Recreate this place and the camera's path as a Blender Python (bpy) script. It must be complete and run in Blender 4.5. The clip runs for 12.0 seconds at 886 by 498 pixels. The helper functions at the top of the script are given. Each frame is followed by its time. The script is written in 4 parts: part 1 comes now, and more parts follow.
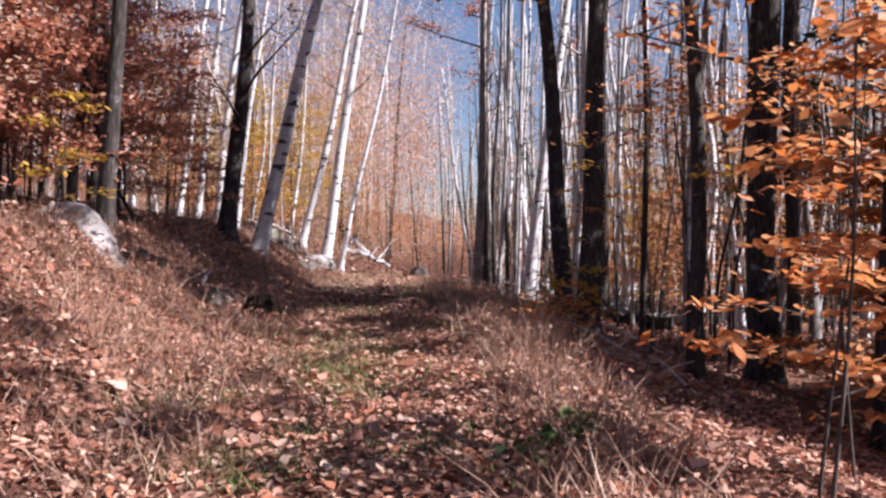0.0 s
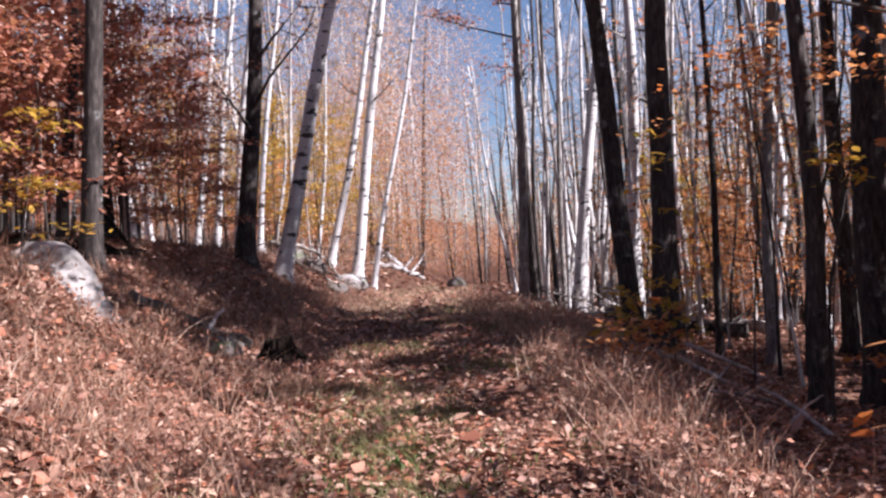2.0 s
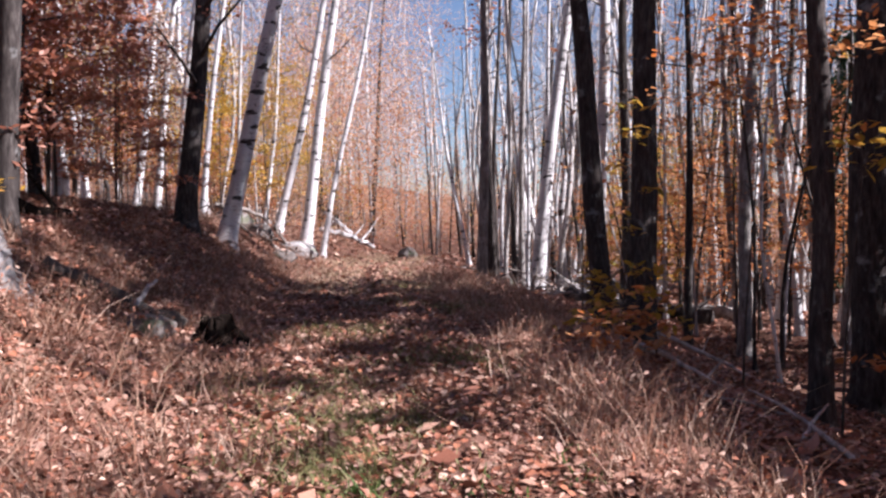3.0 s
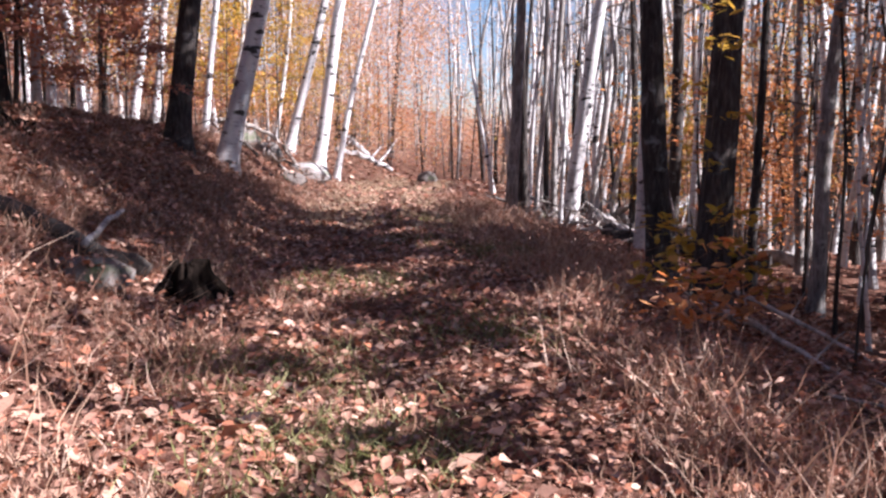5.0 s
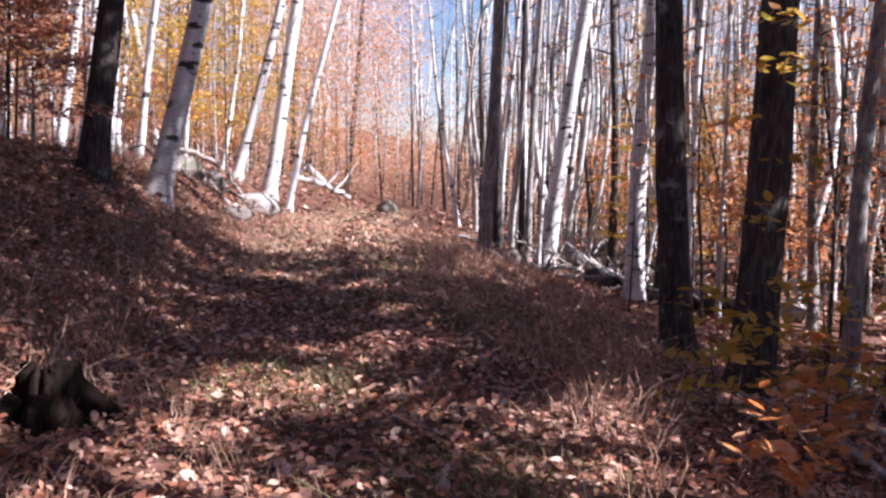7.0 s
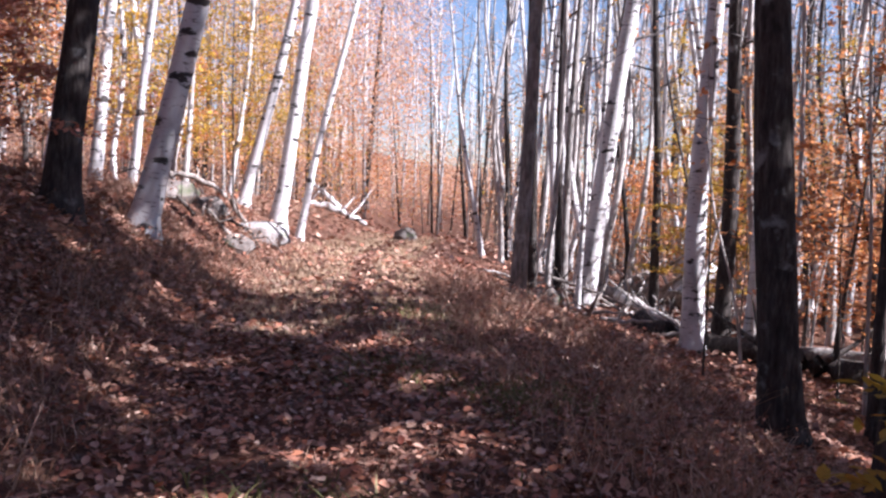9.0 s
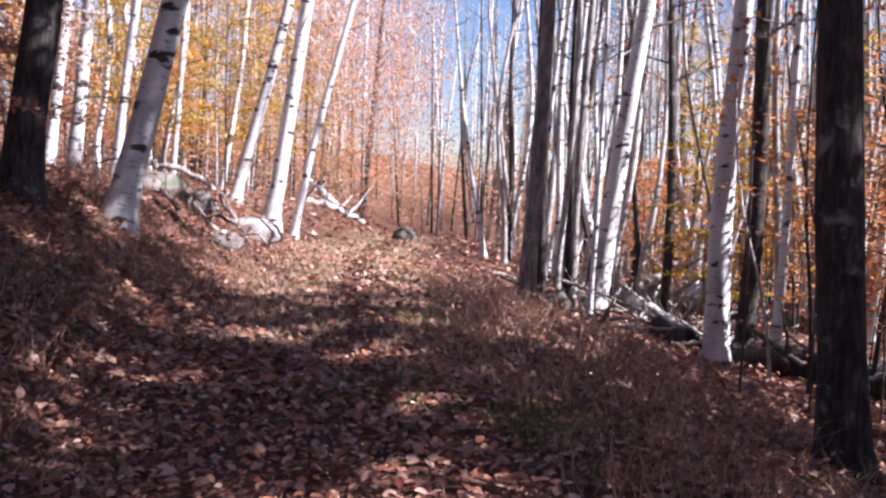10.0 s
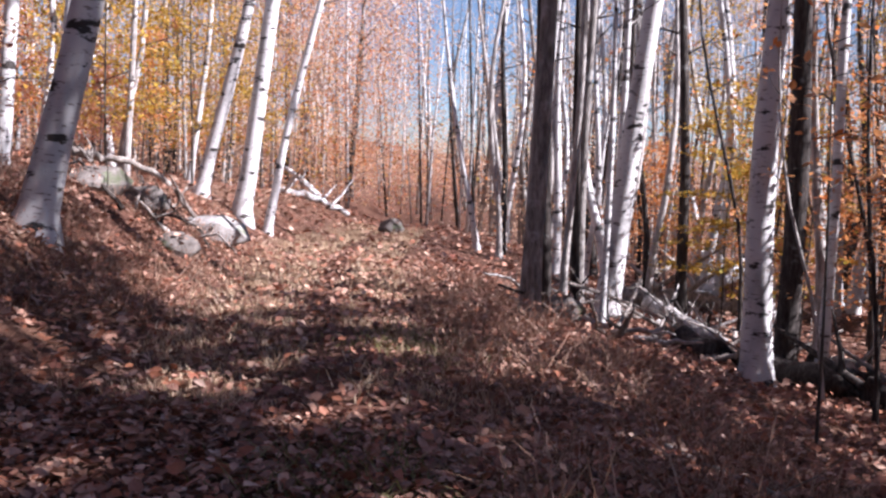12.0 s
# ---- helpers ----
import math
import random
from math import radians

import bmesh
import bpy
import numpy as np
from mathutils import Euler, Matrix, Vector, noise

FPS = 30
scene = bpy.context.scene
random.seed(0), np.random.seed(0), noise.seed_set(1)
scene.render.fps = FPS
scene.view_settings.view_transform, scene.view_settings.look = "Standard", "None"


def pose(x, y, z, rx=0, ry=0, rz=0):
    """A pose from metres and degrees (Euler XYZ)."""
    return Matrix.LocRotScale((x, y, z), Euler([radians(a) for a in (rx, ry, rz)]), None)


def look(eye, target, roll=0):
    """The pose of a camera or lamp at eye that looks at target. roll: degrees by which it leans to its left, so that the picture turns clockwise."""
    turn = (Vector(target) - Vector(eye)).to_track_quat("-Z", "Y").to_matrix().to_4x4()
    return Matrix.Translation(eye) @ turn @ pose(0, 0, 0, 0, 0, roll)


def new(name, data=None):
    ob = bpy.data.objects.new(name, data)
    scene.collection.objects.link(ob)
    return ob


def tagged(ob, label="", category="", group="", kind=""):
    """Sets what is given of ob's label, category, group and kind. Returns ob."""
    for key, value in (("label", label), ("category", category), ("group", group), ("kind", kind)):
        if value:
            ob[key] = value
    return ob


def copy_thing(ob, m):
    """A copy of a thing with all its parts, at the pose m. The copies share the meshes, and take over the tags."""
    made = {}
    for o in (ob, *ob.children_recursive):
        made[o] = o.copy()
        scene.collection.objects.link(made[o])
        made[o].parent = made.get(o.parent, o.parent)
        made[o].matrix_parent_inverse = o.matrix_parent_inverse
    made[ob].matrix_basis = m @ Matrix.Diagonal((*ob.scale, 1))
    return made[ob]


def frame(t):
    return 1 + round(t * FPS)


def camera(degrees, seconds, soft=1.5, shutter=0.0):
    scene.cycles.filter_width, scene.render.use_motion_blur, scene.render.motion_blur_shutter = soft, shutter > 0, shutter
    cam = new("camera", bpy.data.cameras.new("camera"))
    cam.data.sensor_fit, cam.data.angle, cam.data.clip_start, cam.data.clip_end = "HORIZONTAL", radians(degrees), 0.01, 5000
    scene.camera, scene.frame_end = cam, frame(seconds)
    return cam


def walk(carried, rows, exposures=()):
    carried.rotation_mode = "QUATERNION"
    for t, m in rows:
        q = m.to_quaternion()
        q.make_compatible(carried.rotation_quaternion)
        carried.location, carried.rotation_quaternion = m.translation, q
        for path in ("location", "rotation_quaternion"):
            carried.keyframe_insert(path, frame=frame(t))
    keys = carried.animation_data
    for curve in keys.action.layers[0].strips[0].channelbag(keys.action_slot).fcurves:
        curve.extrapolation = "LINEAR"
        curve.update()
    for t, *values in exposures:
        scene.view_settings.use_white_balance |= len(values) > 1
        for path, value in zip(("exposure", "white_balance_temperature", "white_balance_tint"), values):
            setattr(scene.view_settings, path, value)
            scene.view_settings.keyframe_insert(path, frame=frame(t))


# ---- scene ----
cam = camera(49.7, 12.0, soft=2.5)
PATH = [
    (0, (0.048, 0.118, 1.388), (0.045, 2.118, 1.417), 0.4),
    (0.5, (0.014, 0.695, 1.576), (-0.045, 2.693, 1.526), 2.0),
    (1, (-0.083, 1.263, 1.596), (-0.123, 3.263, 1.622), 1.0),
    (1.5, (-0.162, 1.862, 1.637), (-0.224, 3.861, 1.667), 0.4),
    (2, (-0.194, 2.413, 1.632), (-0.262, 4.411, 1.673), -3.0),
    (2.5, (-0.347, 3.006, 1.709), (-0.293, 5.005, 1.726), -1.9),
    (3, (-0.398, 3.631, 1.734), (-0.359, 5.63, 1.705), -0.8),
    (3.5, (-0.445, 4.168, 1.775), (-0.444, 6.167, 1.72), -0.2),
    (5.5, (-0.514, 6.487, 1.815), (-0.506, 8.47, 1.557), 1.0),
    (6, (-0.498, 7.105, 1.929), (-0.493, 9.081, 1.621), -5.2),
    (6.5, (-0.586, 7.526, 1.917), (-0.527, 9.518, 1.749), -1.3),
    (7, (-0.644, 8.249, 2.004), (-0.551, 10.242, 1.864), 1.7),
    (7.5, (-0.726, 8.711, 2.109), (-0.621, 10.706, 2.014), 2.9),
    (9.5, (-0.744, 11.064, 2.093), (-0.695, 13.061, 2.001), 1.8),
    (10, (-0.764, 11.608, 2.015), (-0.704, 13.605, 1.925), 2.6),
    (10.5, (-0.777, 12.146, 2.045), (-0.717, 14.142, 1.932), 3.8),
    (11, (-0.769, 12.832, 2.137), (-0.661, 14.828, 2.071), 2.2),
    (11.5, (-0.754, 13.321, 2.166), (-0.661, 15.318, 2.114), 0.9),
    (12, (-0.658, 13.767, 2.132), (-0.579, 15.761, 2.013), 1.6),
]
walk(cam, [(t, look(eye, target, roll)) for t, eye, target, roll in PATH], [(0, 1.56, 5950, 23), (3.5, 1.66, 5850, 23), (5.5, 2.0, 5850, 23), (7.5, 2.04, 5750, 23), (9.5, 2.06, 5700, 23), (10.5, 1.94, 5700, 23), (12, 1.8, 5750, 23)])

# ---- world, sun, exposure ----
SUN_AZ, SUN_EL = 105.0, 40.0          # degrees clockwise from +y, degrees up
world = bpy.data.worlds.new("world")
scene.world = world
world.use_nodes = True
_n = world.node_tree
sky = _n.nodes.new("ShaderNodeTexSky")
sky.sky_type, sky.sun_disc = "NISHITA", False
sky.ozone_density, sky.dust_density = 1.6, 0.0
sky.sun_elevation, sky.sun_rotation = radians(SUN_EL), radians(SUN_AZ)
_n.links.new(sky.outputs[0], _n.nodes["Background"].inputs[0])
_n.nodes["Background"].inputs[1].default_value = 0.036
sun_data = bpy.data.lights.new("sun", "SUN")
sun_data.energy, sun_data.angle, sun_data.color = 5.0, radians(0.53), (1.0, 0.93, 0.83)
sun = new("sun", sun_data)
_d = Vector((math.sin(radians(SUN_AZ)) * math.cos(radians(SUN_EL)), math.cos(radians(SUN_AZ)) * math.cos(radians(SUN_EL)), math.sin(radians(SUN_EL))))
sun.matrix_world = look(_d * 60, (0, 0, 0))

# ---- materials ----
def material(name, rough=0.8, spec=0.3):
    m = bpy.data.materials.new(name)
    m.use_nodes = True
    t = m.node_tree
    b = t.nodes["Principled BSDF"]
    b.inputs["Roughness"].default_value = rough
    b.inputs["Specular IOR Level"].default_value = spec
    return m, t, b


def node(t, kind, **values):
    n = t.nodes.new(kind)
    for k, v in values.items():
        n.inputs[k].default_value = v
    return n


def coords(t, kind="Object", scale=(1, 1, 1)):
    c = t.nodes.new("ShaderNodeTexCoord")
    mp = t.nodes.new("ShaderNodeMapping")
    mp.inputs["Scale"].default_value = scale
    t.links.new(c.outputs[kind], mp.inputs[0])
    return mp.outputs[0]


def ramp(t, fac, stops):
    r = t.nodes.new("ShaderNodeValToRGB")
    e = r.color_ramp.elements
    while len(e) < len(stops):
        e.new(0.5)
    for el, (p, c) in zip(e, stops):
        el.position, el.color = p, (*c, 1)
    t.links.new(fac, r.inputs[0])
    return r.outputs[0]


def mix(t, fac, a, b, mode="MIX"):
    m = t.nodes.new("ShaderNodeMix")
    m.data_type, m.blend_type = "RGBA", mode
    for sock, v in ((m.inputs[0], fac), (m.inputs[6], a), (m.inputs[7], b)):
        if isinstance(v, bpy.types.NodeSocket):
            t.links.new(v, sock)
        elif isinstance(v, (int, float)):
            sock.default_value = v
        else:
            sock.default_value = (*v, 1)
    return m.outputs[2]


def bump(t, b, height, strength, dist):
    n = t.nodes.new("ShaderNodeBump")
    n.inputs["Strength"].default_value, n.inputs["Distance"].default_value = strength, dist
    t.links.new(height, n.inputs["Height"])
    t.links.new(n.outputs[0], b.inputs["Normal"])


def noise_tex(t, vec, scale, detail=4, rough=0.55):
    n = node(t, "ShaderNodeTexNoise", Scale=scale, Detail=detail, Roughness=rough)
    t.links.new(vec, n.inputs["Vector"])
    return n.outputs[0]


def bark(name, dark, mid, light, patches=None, patch_amount=0.0, spec=0.2):
    """Furrowed bark: long vertical ridges, lichen patches."""
    m, t, b = material(name, 0.92, spec)
    ridge = noise_tex(t, coords(t, "Object", (1, 1, 0.2)), 24, 6, 0.7)
    plates = noise_tex(t, coords(t, "Object", (1, 1, 0.45)), 7, 4, 0.6)
    col = ramp(t, ridge, [(0.32, dark), (0.52, mid), (0.72, light)])
    col = mix(t, 0.75, col, ramp(t, plates, [(0.34, (0.35, 0.34, 0.33)), (0.62, (1, 1, 1))]), "MULTIPLY")
    if patches:
        spots = noise_tex(t, coords(t, "Object"), 3.2, 5, 0.6)
        fac = ramp(t, spots, [(0.62 - patch_amount, (0, 0, 0)), (0.72 - patch_amount, (1, 1, 1))])
        col = mix(t, fac, col, patches)
    t.links.new(col, b.inputs["Base Color"])
    bump(t, b, ridge, 0.8, 0.03)
    return m


def birch_bark(name, white, scar):
    """Pale papery bark with short dark cross-marks and grey stains."""
    m, t, b = material(name, 0.62, 0.3)
    v = coords(t, "Object", (1, 1, 4.2))
    lines = noise_tex(t, v, 7.0, 5, 0.65)
    fac = ramp(t, lines, [(0.575, (0, 0, 0)), (0.64, (1, 1, 1))])
    blot = noise_tex(t, coords(t, "Object", (1, 1, 0.6)), 2.0, 5, 0.6)
    base = ramp(t, blot, [(0.3, tuple(c * 0.55 for c in white)), (0.5, white), (0.7, tuple(min(0.9, c * 1.12) for c in white))])
    black = ramp(t, noise_tex(t, coords(t, "Object", (1, 1, 2.2)), 2.6, 4, 0.55), [(0.58, (0, 0, 0)), (0.62, (1, 1, 1))])
    col = mix(t, fac, base, scar)
    col = mix(t, black, col, (0.035, 0.03, 0.028))
    t.links.new(col, b.inputs["Base Color"])
    bump(t, b, lines, 0.35, 0.01)
    return m


def leaf_material(name, stops, glow=0.45, objects=False, rough=0.55):
    """Thin autumn leaves: colour varies leaf by leaf, light shines through."""
    m, t, b = material(name, rough, 0.25)
    if objects:
        fac = t.nodes.new("ShaderNodeObjectInfo").outputs["Random"]
    else:
        fac = t.nodes.new("ShaderNodeNewGeometry").outputs["Random Per Island"]
    col = ramp(t, fac, stops)
    fine = noise_tex(t, coords(t, "Object"), 55, 4)
    col = mix(t, 0.5, col, ramp(t, fine, [(0.3, (0.45, 0.42, 0.4)), (0.7, (1, 1, 1))]), "MULTIPLY")
    t.links.new(col, b.inputs["Base Color"])
    tr = t.nodes.new("ShaderNodeBsdfTranslucent")
    t.links.new(col, tr.inputs[0])
    ms = t.nodes.new("ShaderNodeMixShader")
    ms.inputs[0].default_value = glow
    t.links.new(b.outputs[0], ms.inputs[1])
    t.links.new(tr.outputs[0], ms.inputs[2])
    t.links.new(ms.outputs[0], t.nodes["Material Output"].inputs[0])
    return m


def spread(colours):
    k = len(colours)
    return [(i / (k - 1), c) for i, c in enumerate(colours)]


M_DARK = bark("dark_bark", (0.018, 0.015, 0.014), (0.06, 0.05, 0.046), (0.13, 0.115, 0.105), (0.2, 0.205, 0.2), 0.02)
M_GREY = bark("grey_bark", (0.09, 0.08, 0.075), (0.27, 0.25, 0.235), (0.44, 0.42, 0.4), (0.36, 0.36, 0.35), 0.06)
M_PALE = bark("pale_bark", (0.22, 0.2, 0.185), (0.46, 0.43, 0.41), (0.62, 0.6, 0.58), (0.1, 0.09, 0.085), -0.02)
M_BIRCH = birch_bark("birch_bark", (0.5, 0.495, 0.495), (0.16, 0.13, 0.12))
# Bleached wood, paled further so that dappled sun sits in its colour.
M_LIT_BLEACHED = bark("lit_bleached_wood", (0.3, 0.27, 0.24), (0.55, 0.51, 0.47), (0.72, 0.69, 0.65))
M_TWIG = bark("twig_bark", (0.04, 0.032, 0.028), (0.09, 0.075, 0.065), (0.16, 0.14, 0.125))
# Rotten wood taken near black, so the shade it lies in is coloured in.
M_SHADED_ROT = bark("shaded_rotten_wood", (0.006, 0.0045, 0.004), (0.016, 0.012, 0.01), (0.036, 0.026, 0.02), spec=0.0)
M_DEAD = bark("weathered_wood", (0.15, 0.125, 0.11), (0.34, 0.3, 0.27), (0.54, 0.5, 0.46))
M_ORANGE = leaf_material("beech_leaves", spread([(0.5, 0.14, 0.03), (0.64, 0.26, 0.085), (0.7, 0.36, 0.16), (0.56, 0.18, 0.045), (0.76, 0.46, 0.27)]), 0.52)
M_COPPER = leaf_material("copper_leaves", spread([(0.34, 0.11, 0.06), (0.52, 0.23, 0.15), (0.64, 0.34, 0.25), (0.42, 0.14, 0.07), (0.56, 0.28, 0.13)]))
# Glare and haze over the far woods are put into this pale colour.
M_FARLEAF = leaf_material("haze_paled_leaves", spread([(0.6, 0.4, 0.28), (0.66, 0.49, 0.37), (0.58, 0.34, 0.19), (0.7, 0.56, 0.45)]), 0.5)
M_GOLD = leaf_material("golden_leaves", spread([(0.5, 0.26, 0.03), (0.6, 0.38, 0.06), (0.45, 0.32, 0.05), (0.62, 0.33, 0.06), (0.3, 0.27, 0.05)]))
M_LITTER = leaf_material("fallen_leaves", spread([(0.17, 0.05, 0.032), (0.5, 0.29, 0.21), (0.09, 0.035, 0.024), (0.55, 0.33, 0.24), (0.3, 0.1, 0.05), (0.66, 0.47, 0.36), (0.16, 0.06, 0.04), (0.43, 0.18, 0.1), (0.24, 0.09, 0.055), (0.58, 0.38, 0.28)]), 0.12)
M_LEAF_PIECE = leaf_material("fallen_leaf", spread([(0.2, 0.09, 0.06), (0.45, 0.26, 0.2), (0.3, 0.13, 0.08), (0.55, 0.36, 0.29), (0.25, 0.1, 0.07), (0.52, 0.35, 0.27), (0.4, 0.19, 0.1)]), 0.12, True)
M_GRASS = leaf_material("dry_grass", spread([(0.32, 0.16, 0.1), (0.5, 0.34, 0.235), (0.19, 0.085, 0.055), (0.62, 0.47, 0.36)]), 0.25)
M_STRAW = leaf_material("straw", spread([(0.58, 0.42, 0.26), (0.7, 0.55, 0.38), (0.48, 0.33, 0.2), (0.76, 0.63, 0.48)]), 0.2)
M_OLIVE = leaf_material("olive_grass", spread([(0.13, 0.14, 0.045), (0.2, 0.2, 0.075), (0.32, 0.29, 0.14), (0.1, 0.115, 0.035)]), 0.25)
M_GREEN = leaf_material("green_plants", spread([(0.05, 0.1, 0.025), (0.09, 0.17, 0.04), (0.13, 0.2, 0.06)]), 0.3)
M_PINE = leaf_material("pine_needles", spread([(0.015, 0.04, 0.02), (0.03, 0.06, 0.03), (0.04, 0.075, 0.035)]), 0.15)

M_SOIL, _t, _b = material("forest_soil", 0.95, 0.1)
_v = coords(_t, "Object")
_a, _f = noise_tex(_t, _v, 0.9, 5), noise_tex(_t, _v, 14, 6, 0.7)
_c = mix(_t, 0.5, ramp(_t, _a, [(0.35, (0.07, 0.03, 0.022)), (0.5, (0.125, 0.058, 0.04)), (0.65, (0.115, 0.07, 0.042))]),
         ramp(_t, _f, [(0.35, (0.04, 0.021, 0.016)), (0.55, (0.17, 0.09, 0.062)), (0.7, (0.27, 0.165, 0.12))]))
_t.links.new(_c, _b.inputs["Base Color"])
bump(_t, _b, _f, 0.7, 0.05)

def stone(name, tones, speckle, moss):
    """Granite: broad blotches, fine crystals, some moss."""
    m, t, b = material(name, 0.85, 0.3)
    v = coords(t, "Object")
    broad, fine = noise_tex(t, v, 1.6, 6, 0.6), noise_tex(t, v, 24, 6, 0.7)
    c = mix(t, 0.45, ramp(t, broad, [(0.32, tones[0]), (0.5, tones[1]), (0.66, tones[2])]), ramp(t, fine, [(0.3, speckle[0]), (0.6, speckle[1])]))
    c = mix(t, ramp(t, noise_tex(t, v, 2.6, 5), [(moss, (0, 0, 0)), (moss + 0.1, (1, 1, 1))]), c, (0.09, 0.11, 0.055))
    t.links.new(c, b.inputs["Base Color"])
    bump(t, b, fine, 0.6, 0.03)
    return m


M_GRANITE = stone("pale_granite", ((0.15, 0.135, 0.125), (0.29, 0.275, 0.265), (0.42, 0.405, 0.395)), ((0.12, 0.105, 0.098), (0.35, 0.33, 0.315)), 0.63)
M_ROCK = stone("dark_granite", ((0.06, 0.048, 0.04), (0.14, 0.12, 0.108), (0.25, 0.23, 0.215)), ((0.04, 0.032, 0.027), (0.2, 0.18, 0.165)), 0.56)

# ---- ground ----
def smooth(a, b, x):
    s = np.clip((x - a) / (b - a), 0, 1)
    return s * s * (3 - 2 * s)


def path_x(y):
    """Middle of the trail."""
    return -0.15 - 0.05 * np.clip(y, 0, 26) + 0.06 * np.clip(y - 34, 0, 20) + 0.3 * np.sin(np.asarray(y) * 0.12)


def waves(x, y, size, seed):
    """Cheap smooth unevenness of about the given wavelength."""
    out, rs = 0.0, np.random.RandomState(seed)
    for _ in range(5):
        a, p, k = rs.rand() * 6.283, rs.rand() * 6.283, (0.7 + 0.8 * rs.rand()) * 6.283 / size
        out = out + np.sin((x * np.cos(a) + y * np.sin(a)) * k + p)
    return out / 5


def height(x, y):
    x, y = np.asarray(x, float), np.asarray(y, float)
    base = np.interp(y, [-60, 0, 7, 14, 20, 26, 45, 60, 100, 160, 420], [-2.6, -0.12, 0.27, 0.6, 0.68, 0.72, 0.78, 0.5, 3.2, 8.0, 20.0])
    d = x - path_x(y)
    left, right = np.maximum(-d - 1.5 + 0.6 * smooth(25, 29, y), 0), np.maximum(d - 1.3, 0)
    bank = 1.25 * smooth(0.2, 3.0, left) * np.interp(y, [-5, 8, 16, 21, 25, 30, 36, 50], [0.75, 0.8, 0.95, 1.1, 1.06, 0.9, 0.87, 0.67]) + 0.13 * np.maximum(left - 1.5, 0)
    bank = np.minimum(bank, 1.4 + 0.09 * left)
    drop = 0.25 * smooth(0, 1.2, right) + 0.85 * smooth(0.8, 4.5, right) + 0.05 * np.clip(right - 3, 0, 30)
    drop = drop * np.interp(y, [0, 15, 17.2, 19, 25, 33, 40], [1, 0.97, 0.97, 1.0, 0.72, 0.8, 0.75])
    z = base + bank - drop - 0.05 * np.exp(-((np.abs(d) - 0.75) / 0.3) ** 2)
    z = z + 0.09 * np.clip(-d - 1.2, 0, 1) * (1 - smooth(12, 15, y)) * (waves(x, y, 1.5, 6) + 0.7 * waves(x, y, 0.8, 7))
    return z + 0.05 * waves(x, y, 2.3, 3) + 0.025 * waves(x, y, 0.8, 4) + np.clip(np.abs(d) - 4, 0, 8) * 0.03 * waves(x, y, 9, 5)


def axis(parts):
    out = [parts[0][0]]
    for a, b, step in parts:
        out += list(np.linspace(a, b, max(1, round((b - a) / step)) + 1)[1:])
    return np.array(out)


def mesh_of(name, verts, faces, mat, smooth_shade=True):
    me = bpy.data.meshes.new(name)
    me.from_pydata(verts, [], faces)
    me.materials.append(mat)
    if smooth_shade:
        me.shade_smooth()
    return me


gx = axis([(-420, -60, 30), (-60, -14, 2), (-14, -5, 0.5), (-5, 5, 0.14), (5, 14, 0.5), (14, 60, 2), (60, 420, 30)])
gy = axis([(-420, -30, 30), (-30, -2, 1), (-2, 26, 0.16), (26, 50, 0.5), (50, 110, 2.5), (110, 520, 20)])
GX, GY = np.meshgrid(gx, gy)
GZ = height(GX, GY)
_nx = len(gx)
_idx = np.arange(len(gx) * len(gy)).reshape(len(gy), _nx)
_quads = np.stack([_idx[:-1, :-1], _idx[:-1, 1:], _idx[1:, 1:], _idx[1:, :-1]], -1).reshape(-1, 4)
ground = new("ground", mesh_of("ground", np.stack([GX, GY, GZ], -1).reshape(-1, 3).tolist(), _quads.tolist(), M_SOIL))
tagged(ground, "brown forest soil of a trail between a bank and a falling slope", "ground", kind="structure")


def on_ground(x, y):
    return float(height(x, y))


# ---- geometry helpers ----
def tube(verts, faces, pts, radii, sides=9, rough=0.0, rs=None, cap=True):
    """A tapered tube along points."""
    start = len(verts)
    pts = [Vector(p) for p in pts]
    for i, (p, r) in enumerate(zip(pts, radii)):
        d = (pts[min(i + 1, len(pts) - 1)] - pts[max(i - 1, 0)]).normalized()
        u = d.orthogonal().normalized() if abs(d.z) < 0.9 else Vector((1, 0, 0)).cross(d).normalized()
        w = d.cross(u)
        for k in range(sides):
            a = 6.28318 * k / sides
            q = r * (1 + (rough * (rs.rand() - 0.5) if rs else 0))
            verts.append(tuple(p + q * (math.cos(a) * u + math.sin(a) * w)))
    for i in range(len(pts) - 1):
        for k in range(sides):
            a, b = start + i * sides + k, start + i * sides + (k + 1) % sides
            faces.append((a, b, b + sides, a + sides))
    if cap:
        faces.append(tuple(start + (len(pts) - 1) * sides + k for k in range(sides)))
        faces.append(tuple(start + k for k in reversed(range(sides))))


def part(name, verts, faces, mat, parent=None, label=""):
    ob = new(name, mesh_of(name, verts, faces, mat))
    if parent:
        ob.parent = parent
    if label:
        tagged(ob, label)
    return ob


